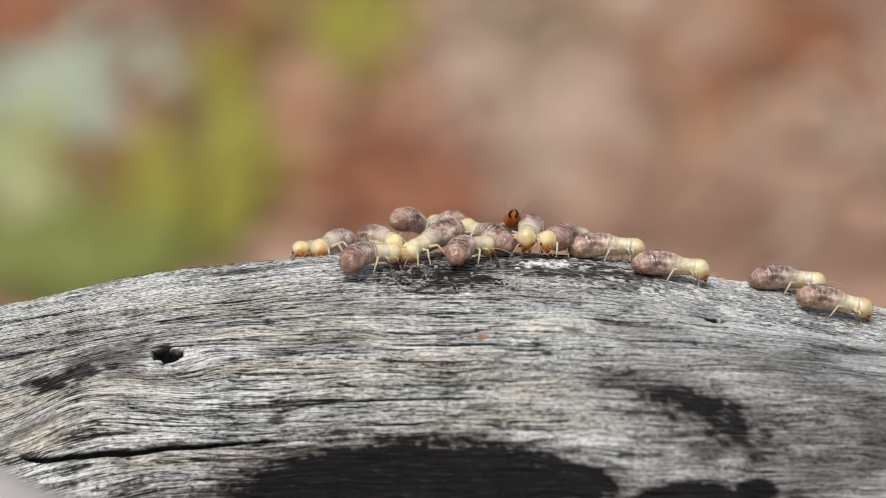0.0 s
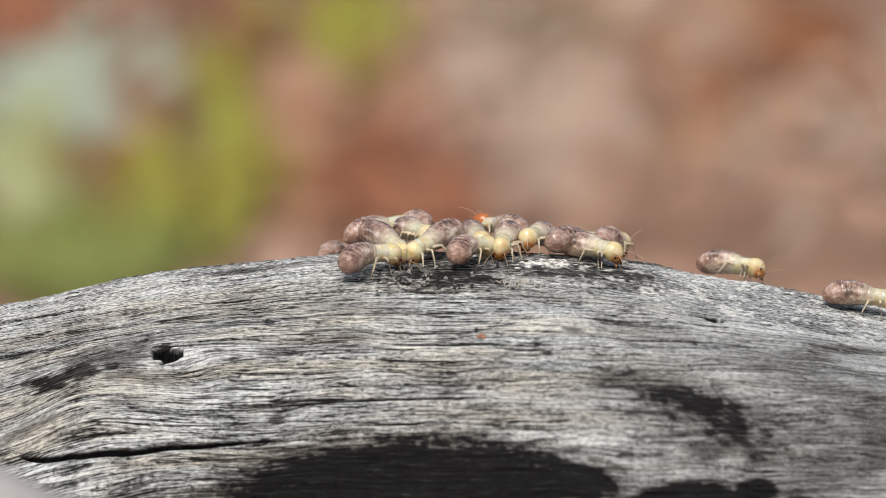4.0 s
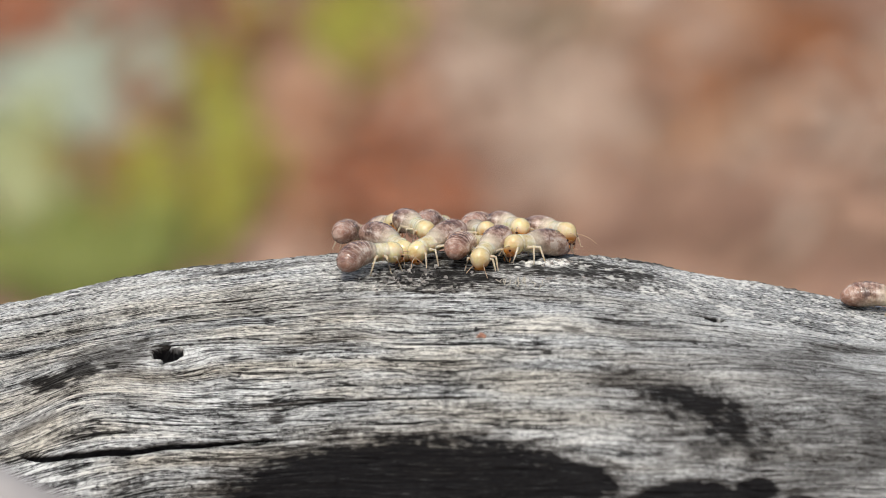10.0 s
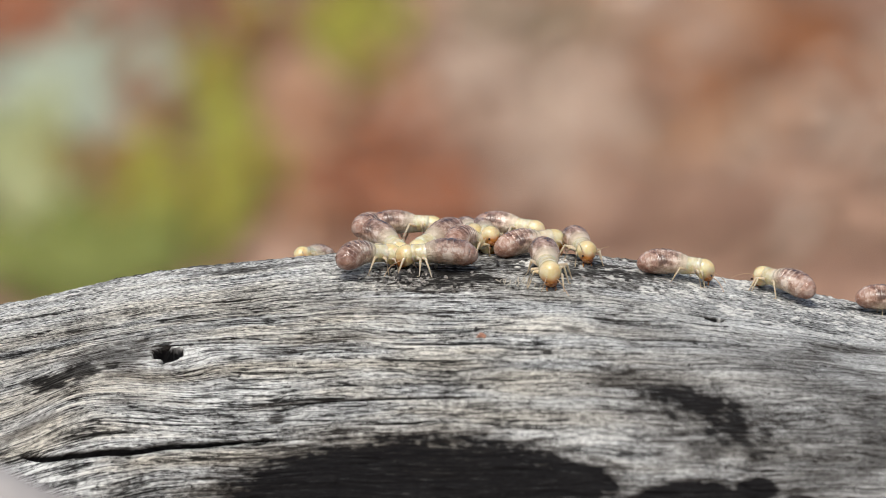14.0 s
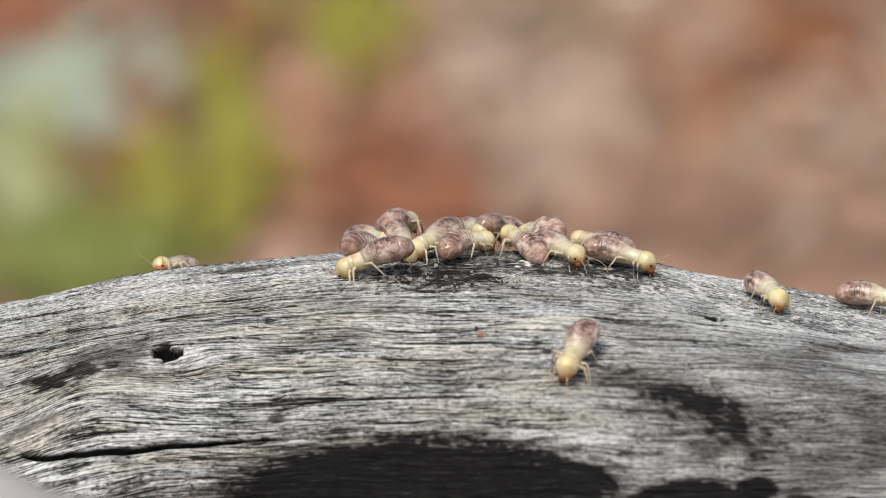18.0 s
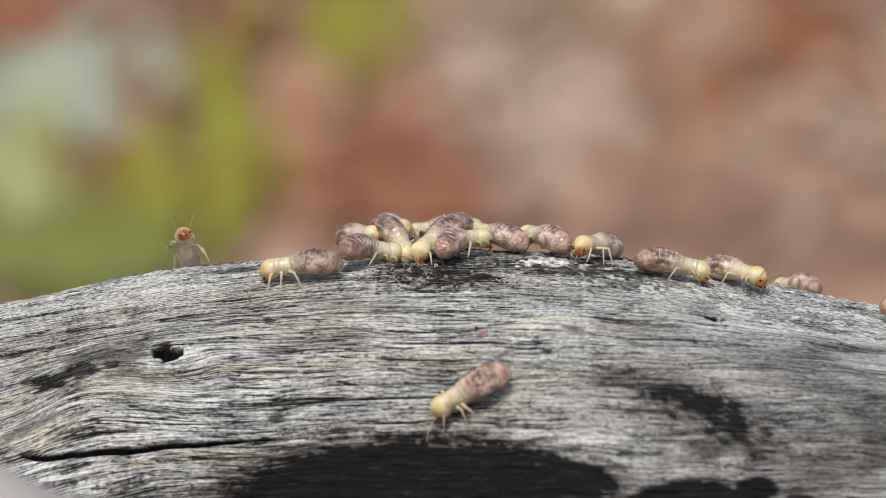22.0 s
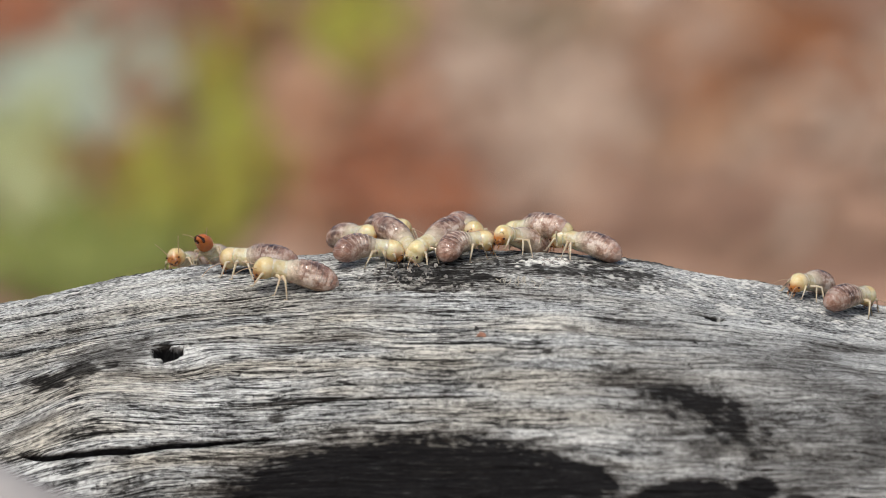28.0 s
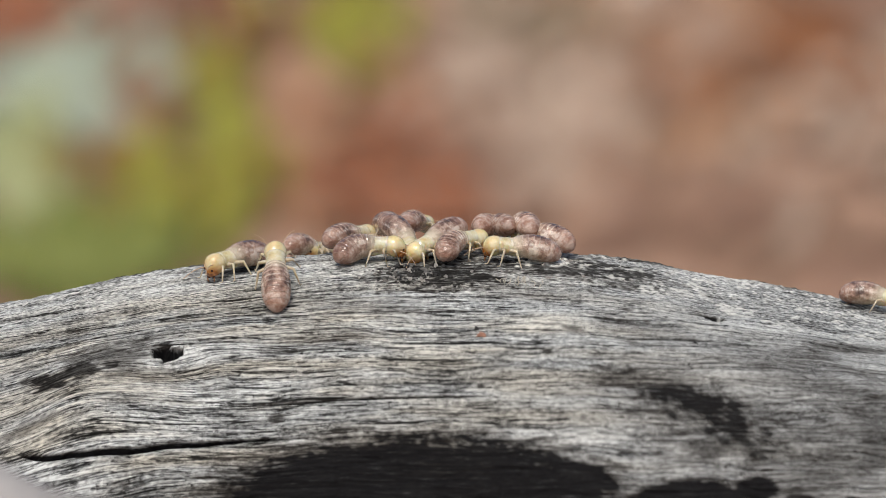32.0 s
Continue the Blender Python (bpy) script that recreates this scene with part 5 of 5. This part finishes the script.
    way(termite("worker", 0, 0, 12, "level", 1), [(0, 23.96, -3.86, -0, 0.00, -0), (1, 26.22, -3.58, -0, 0.00, 8), (2, 29.15, -5.01, -0, 0.04, 5), (4, 36.09, -3.20, -0, 0.00, 0), (32, 40.23, -3.20, -0, 0.00, 0)])
    way(termite("worker", 0, 0, 0, "up", 1), [(0, 11.94, 17.00, 90, 0.00, 0), (0.43, 12.54, 15.51, 35, 0.00, 7), (0.87, 13.14, 14.01, -19, 0.00, 13), (1.3, 13.75, 7.51, -74, 0.31, 20), (2, 14.46, 6.77, -71, 0.35, 10), (2.6, 15.64, 13.00, -64, 0.00, 14), (3.5, 16.9, 14.00, -50, 0.00, 10), (4.05, 18.20, 4.41, -32, 0.50, 5), (5.5, 20.76, -1.36, -0, 0.00, -5), (6, 21.26, -1.28, -0, 0.00, -5), (7, 22.52, -1.60, -0, 0.00, -10), (8, 24.52, -1.53, -0, 0.00, -7), (9, 25.80, -1.53, -0, 0.00, -5), (10, 27.03, -0.95, -0, 0.00, -4), (11, 28.06, -1.36, -0, 0.00, -1), (12, 28.93, -1.51, -0, 0.00, -0), (13, 26.54, -1.35, -0, 0.00, 0), (14, 27.83, -1.60, -0, 0.00, 2), (16.5, 27.60, -1.72, -0, 0.00, 1), (17, 27.85, -1.22, -0, 0.00, 0), (18, 26.59, -1.36, -24, 0.00, -8), (19, 25.21, -0.61, -34, 0.00, -3), (20, 23.39, -0.64, -32, 0.00, -5), (21, 29.37, -2.61, -0, 0.00, 5), (23, 35.05, 0.75, -0, 0.05, 0), (32, 40.23, 0.75, -0, 0.05, 0)])
    way(termite("worker", 0, 0, 12, "level", 1), [(0, 45.40, 1.50, 0, 0.12, 0), (1, 45.40, 1.50, 0, 0.12, 0), (4, 32.29, -1.81, 0, 0.00, 0), (6, 25.56, -1.62, -26, 0.00, -2), (7, 27.43, -1.65, -0, 0.00, 8), (9, 33.33, -1.81, -0, 0.00, 0), (13, 28.50, -3.03, -17, 0.00, 8), (15, 36.78, -2.47, -17, 0.00, 0), (24, 45.40, -1.09, -17, 0.00, 0), (27.5, 25.91, -2.80, -46, 0.01, -17), (27.75, 25.37, -2.60, 2, 0.00, -9), (28, 24.83, -2.39, 51, 0.00, -1), (29, 23.40, 0.63, 53, 0.00, -15), (29.5, 24.78, 0.52, 2, 0.03, -17), (30, 26.16, 0.25, -48, 0.08, -19), (31, 29.32, -2.80, -13, 0.01, -6), (32, 33.33, 0.75, -13, 0.05, 0)])
    way(termite("worker", 0, 0, 15, "level", 1.1), [(0, 9.38, 7.99, 70, 0.26, -17), (2, 8.83, 17.00, 70, 0.00, 0), (8, 3.30, 4.86, 60, 0.60, 2), (10, 2.95, 3.75, 60, 0.39, 0), (10.33, 3.76, 2.63, 19, 0.24, -2), (10.67, 4.56, 1.51, -21, 0.12, -5), (11, 5.37, -0.09, -61, 0.00, -8), (11.33, 5.42, 2.48, -21, 0.22, -9), (11.67, 5.47, 4.57, 19, 0.53, -10), (12, 5.52, 6.66, 60, 0.94, -11), (12.5, 6.24, 2.50, 19, 0.24, -9), (13, 6.96, -1.69, -22, 0.00, -6), (13.5, 6.58, -3.43, -53, 0.00, -2), (14, 6.20, -5.19, -84, 0.07, 2), (14.5, 4.80, -7.79, -107, 0.00, 0), (15.5, 7.07, -8.86, -64, 0.00, 0), (16.5, 11.25, -7.82, -62, 0.00, 0), (17, 8.94, -11.25, -91, 0.00, 0), (18, 7.77, -13.69, -108, 0.00, 0), (19, 5.72, -14.60, -121, 0.00, 0), (20, 5.49, -14.61, -122, 0.00, 0), (20.5, 4.97, -15.06, -130, 0.00, 0), (21, 3.92, -15.71, -146, 0.00, 0), (22, 1.43, -16.36, -155, 0.00, 0), (22.5, 1.63, -15.75, -154, 0.00, 0), (23, 1.7, -15.20, -191, 0.00, 0), (23.5, -0.24, -13.91, -205, 0.00, 0), (24, -1.91, -13.81, -207, 0.00, 0), (24.5, -1.93, -13.07, -207, 0.00, 0), (25, -2.3, -12.30, -238, 0.00, 0), (25.5, -3.88, -10.03, -233, 0.00, 0), (27.5, -9.04, -5.68, -186, 0.10, -16), (28, -9.56, -6.00, -180, 0.19, -21), (29, -13.10, -4.70, -180, 0.07, -18), (30, -15.22, -3.48, -187, 0.04, -24), (31, -13.53, -3.73, -195, 0.08, -24), (31.5, -11.42, -4.82, -240, 0.26, -24), (32, -9.96, -5.31, -272, 0.30, -23)])
    way(termite("worker", 0, 0, 15, "level", 1), [(0, 7.45, 17.00, 90, 0.00, 0), (8, 7.45, 17.00, 90, 0.00, 0), (9.17, 7.32, 14.54, 36, 0.00, 4), (10.33, 7.18, 7.25, -18, 0.33, 7), (11.5, 7.05, 5.78, -73, 0.38, 11), (12.5, 8.60, -1.69, -56, 0.00, -4), (13, 10.53, -2.47, -40, 0.01, 1), (14, 14.54, -2.09, -0, 0.00, -6), (14.5, 16.85, -2.09, -0, 0.00, 0), (16.5, 19.66, -2.04, -7, 0.00, -3), (17, 21.31, -2.13, -0, 0.00, -5), (17.5, 20.47, -3.20, -33, 0.00, -4), (18, 19.62, -4.50, -67, 0.00, -4), (18.5, 20.76, -3.42, -33, 0.01, -8), (19, 21.90, -2.47, -0, 0.00, -11), (20, 24.11, -2.62, -0, 0.00, -7), (21, 25.03, -1.93, -0, 0.00, -10), (22, 29.11, -3.51, -0, 0.00, 5), (24, 35.05, -2.47, -0, 0.00, 0), (32, 40.23, -2.47, -0, 0.00, 0)])
    way(termite("worker", 0, 0, 12, "level", 1), [(0, 35.05, 2.50, 150, 0.00, 0), (12, 31.00, 2.00, 150, 0.00, 0), (12.5, 29.60, 1.00, 150, 0.00, 1), (13, 28.80, 0.30, 147, 0.00, 1), (13.5, 24.50, -0.60, 144, 0.00, 2), (14, 20.32, -1.72, 136, 0.00, 3), (14.5, 16.67, -2.17, 136, 0.00, 5), (15.5, 10.37, -1.93, 155, 0.00, 0), (16.5, 4.36, -2.34, 188, 0.01, -0), (17, 3.16, -2.51, 180, 0.01, 2), (18, 4.60, -0.27, 120, 0.00, -13), (19, 4.00, 0.61, 109, 0.00, -10), (20, 3.89, -0.11, 112, 0.00, -4), (21, 3.63, -0.04, 121, 0.00, -9), (22, 2.82, 1.20, 142, 0.09, -9), (23, 2.94, 1.12, 125, 0.15, -15), (24, 3.65, 1.20, 97, 0.09, -13), (25, 3.69, 0.18, 99, 0.00, -9), (25.5, 3.74, 0.51, 145, 0.00, -14), (26, 3.79, 0.29, 190, 0.01, -19), (26.5, 3.84, 0.16, 236, 0.15, -24), (28, 4.29, -0.04, 228, 0.03, -19), (29, 3.81, -1.35, 282, 0.00, 5), (30, 3.84, -0.45, 274, 0.00, 1), (31, 3.51, 0.81, 289, 0.06, -3), (31.33, 3.32, 1.42, 337, 0.11, 0), (31.67, 3.13, 2.04, 386, 0.17, 3), (32, 2.94, 2.65, 435, 0.24, 6)])
    way(termite("worker", 0, 0, 12, "level", 1), [(0, 38.50, 1.00, 133, 0.00, 0), (13.5, 30.50, 0.00, 133, 0.00, 0), (13.83, 28.60, -0.71, 133, 0.00, 4), (14.17, 26.80, -1.43, 133, 0.00, 8), (14.5, 24.92, -2.55, 133, 0.00, 12), (16.5, 12.85, -0.63, 175, 0.00, -3), (17, 12.11, -1.22, 169, 0.00, -1), (18, 9.28, 0.38, 147, 0.00, -1), (18.25, 8.72, 0.36, 190, 0.00, -3), (18.5, 8.17, -0.29, 233, 0.04, -6), (18.75, 7.50, -2.06, 264, 0.00, -1), (19, 6.84, -3.19, 296, 0.00, 4), (19.5, 7.56, -2.52, 328, 0.00, 1), (20, 8.27, -1.58, 360, 0.00, -1), (21, 11.03, -1.06, 360, 0.00, -5), (22, 14.25, -2.47, 360, 0.00, -2), (23, 16.82, -3.78, 341, 0.00, 1), (24, 19.51, -3.27, 360, 0.00, -1), (25, 20.88, -4.93, 360, 0.04, 2), (25.5, 23.44, -5.00, 360, 0.04, 4), (27.5, 32.29, -3.20, 360, 0.00, 0), (32, 38.50, -2.47, 360, 0.00, 0)])
    way(termite("worker", 0, 0, 15, "level", 1), [(0, 8.49, 17.00, 90, 0.00, 0), (13, 8.49, 17.00, 90, 0.00, 0), (14.17, 7.75, 7.30, 36, 0.32, -2), (15.33, 7.02, 5.49, -18, 0.70, -3), (16.5, 6.29, 1.86, -72, 0.15, -5), (18, 7.23, -2.13, -53, 0.01, -2), (18.5, 6.69, -1.71, -61, 0.00, -6), (19, 6.05, 1.42, -69, 0.25, -4), (19.67, 7.13, 3.17, -23, 0.39, -8), (20.33, 8.22, 4.93, 22, 0.61, -12), (21, 9.31, 6.69, 68, 0.94, -16), (21.33, 9.24, 4.19, 124, 0.50, -14), (21.67, 9.17, 1.69, 179, 0.25, -12), (22, 9.09, -0.67, 235, 0.00, -10), (22.5, 8.61, -0.37, 187, 0.00, -7), (23, 8.12, -0.07, 139, 0.00, -3), (24, 8.16, -0.40, 136, 0.00, -2), (25, 8.21, 0.79, 125, 0.05, -6), (26.5, 8.08, 0.41, 138, 0.00, -5), (28, 8.17, 0.11, 155, 0.00, -8), (29, 6.83, -1.26, 180, 0.00, -5), (29.25, 6.76, -0.78, 217, 0.00, -2), (29.5, 6.70, -0.39, 255, 0.04, 0), (29.75, 6.97, -1.47, 288, 0.01, -2), (30, 7.24, -2.45, 322, 0.00, -4), (31, 6.38, -2.06, 302, 0.07, 2), (31.5, 5.12, -2.50, 250, 0.00, 2), (31.75, 4.68, -2.52, 215, 0.00, -1), (32, 4.25, -2.33, 180, 0.00, -5)])
    way(termite("worker", 0, 0, 8, "level", 0.94), [(0, 18.84, 17.00, 90, 0.00, 0), (18, 18.84, 17.00, 90, 0.00, 0), (21, 20.31, 7.07, 112, 0.34, -12), (22, 21.55, 6.52, 119, 0.36, -15), (22.33, 21.53, 6.74, 160, 0.36, -4), (22.67, 21.51, 6.96, 201, 0.35, 7), (23, 21.50, 7.18, 242, 0.33, 17), (23.5, 22.12, 7.22, 185, 0.33, 4), (24, 22.75, 7.27, 127, 0.33, -9), (24.33, 23.55, 6.90, 72, 0.35, -3), (24.67, 24.35, 6.53, 16, 0.36, 3), (25, 25.15, 6.16, -39, 0.37, 9), (25.5, 25.34, -3.28, -38, 0.00, -10), (26.25, 23.86, -2.72, -82, 0.01, -10), (27, 22.38, -2.19, -127, 0.00, -9), (28, 22.07, -1.14, -126, 0.00, -7), (29, 21.65, -1.43, -92, 0.00, -24), (30, 22.71, -1.28, -65, 0.00, 1), (31, 24.62, -1.51, -45, 0.00, -7), (32, 26.68, -1.20, -17, 0.00, -4)])
    way(termite("worker", 0, 0, 0, "up", 0.95), [(0, -16.70, 17.00, 90, 0.00, 0), (15, -16.70, 17.00, 90, 0.00, 0), (16.17, -16.64, 14.89, 145, 0.00, 4), (17.33, -16.59, 7.66, 200, 0.29, 8), (18.5, -16.54, 6.40, 255, 0.37, 12), (19.5, -15.71, 6.17, 250, 0.37, 8), (20, -16.32, 5.76, 244, 0.38, 3), (20.5, -16.15, 5.41, 248, 0.75, -20), (21, -16.27, 4.76, 240, 0.8, -28), (22, -15.87, 5.06, 268, 0.9, -34), (22.17, -15.03, 5.09, 312, 0.62, -11), (22.33, -14.19, 5.12, 357, 0.63, -11), (22.5, -13.35, 5.15, 401, 0.63, -11), (23, -9.56, -0.61, 360, 0.00, -15), (23.4, -10.86, 6.07, 409, 0.38, -14), (23.7, -12.08, 6.31, 351, 0.37, -2), (24, -13.30, 6.56, 294, 0.36, 10), (25, -13.61, 6.70, 250, 0.36, 9), (26.5, -14.67, 6.47, 250, 0.37, 8), (28, -15.89, 6.08, 250, 0.38, 5), (29, -14.87, 6.23, 281, 0.85, 0), (29.33, -14.21, 5.45, 332, 0.38, -6), (29.67, -13.55, 5.91, 382, 0.38, -13), (30, -12.90, 6.37, 433, 0.37, -19), (31, -10.78, 5.69, 482, 0.38, -18), (32, -9.80, 17.00, 482, 0.00, 0)])
    way(termite("worker", 0, 0, 5, "up", 0.92), [(0, -9.80, 17.00, 90, 0.00, 0), (26, -9.80, 17.00, 90, 0.00, 0), (28, -10.56, 6.66, 68, 0.36, -15), (29, -9.91, 6.61, 69, 0.36, -18), (30, -9.77, 5.46, 67, 0.38, -11), (30.5, -9.87, 6.06, 9, 0.81, -4), (31, -9.97, 5.29, -49, 0.66, 3), (31.5, -9.03, 6.31, 6, 0.86, -2), (32, -8.09, 5.86, 60, 0.38, -8)])
    way(termite("worker", 0, 0, 5, "level", 0.9), [(0, -7.04, 17.00, 90, 0.00, 0), (28.5, -7.04, 17.00, 90, 0.00, 0), (29.33, -7.09, 14.65, 143, 0.00, 3), (30.17, -7.15, 7.37, 195, 0.32, 6), (31, -7.20, 5.96, 248, 0.38, 9), (32, -7.56, 6.44, 248, 0.37, 12)])


motions()
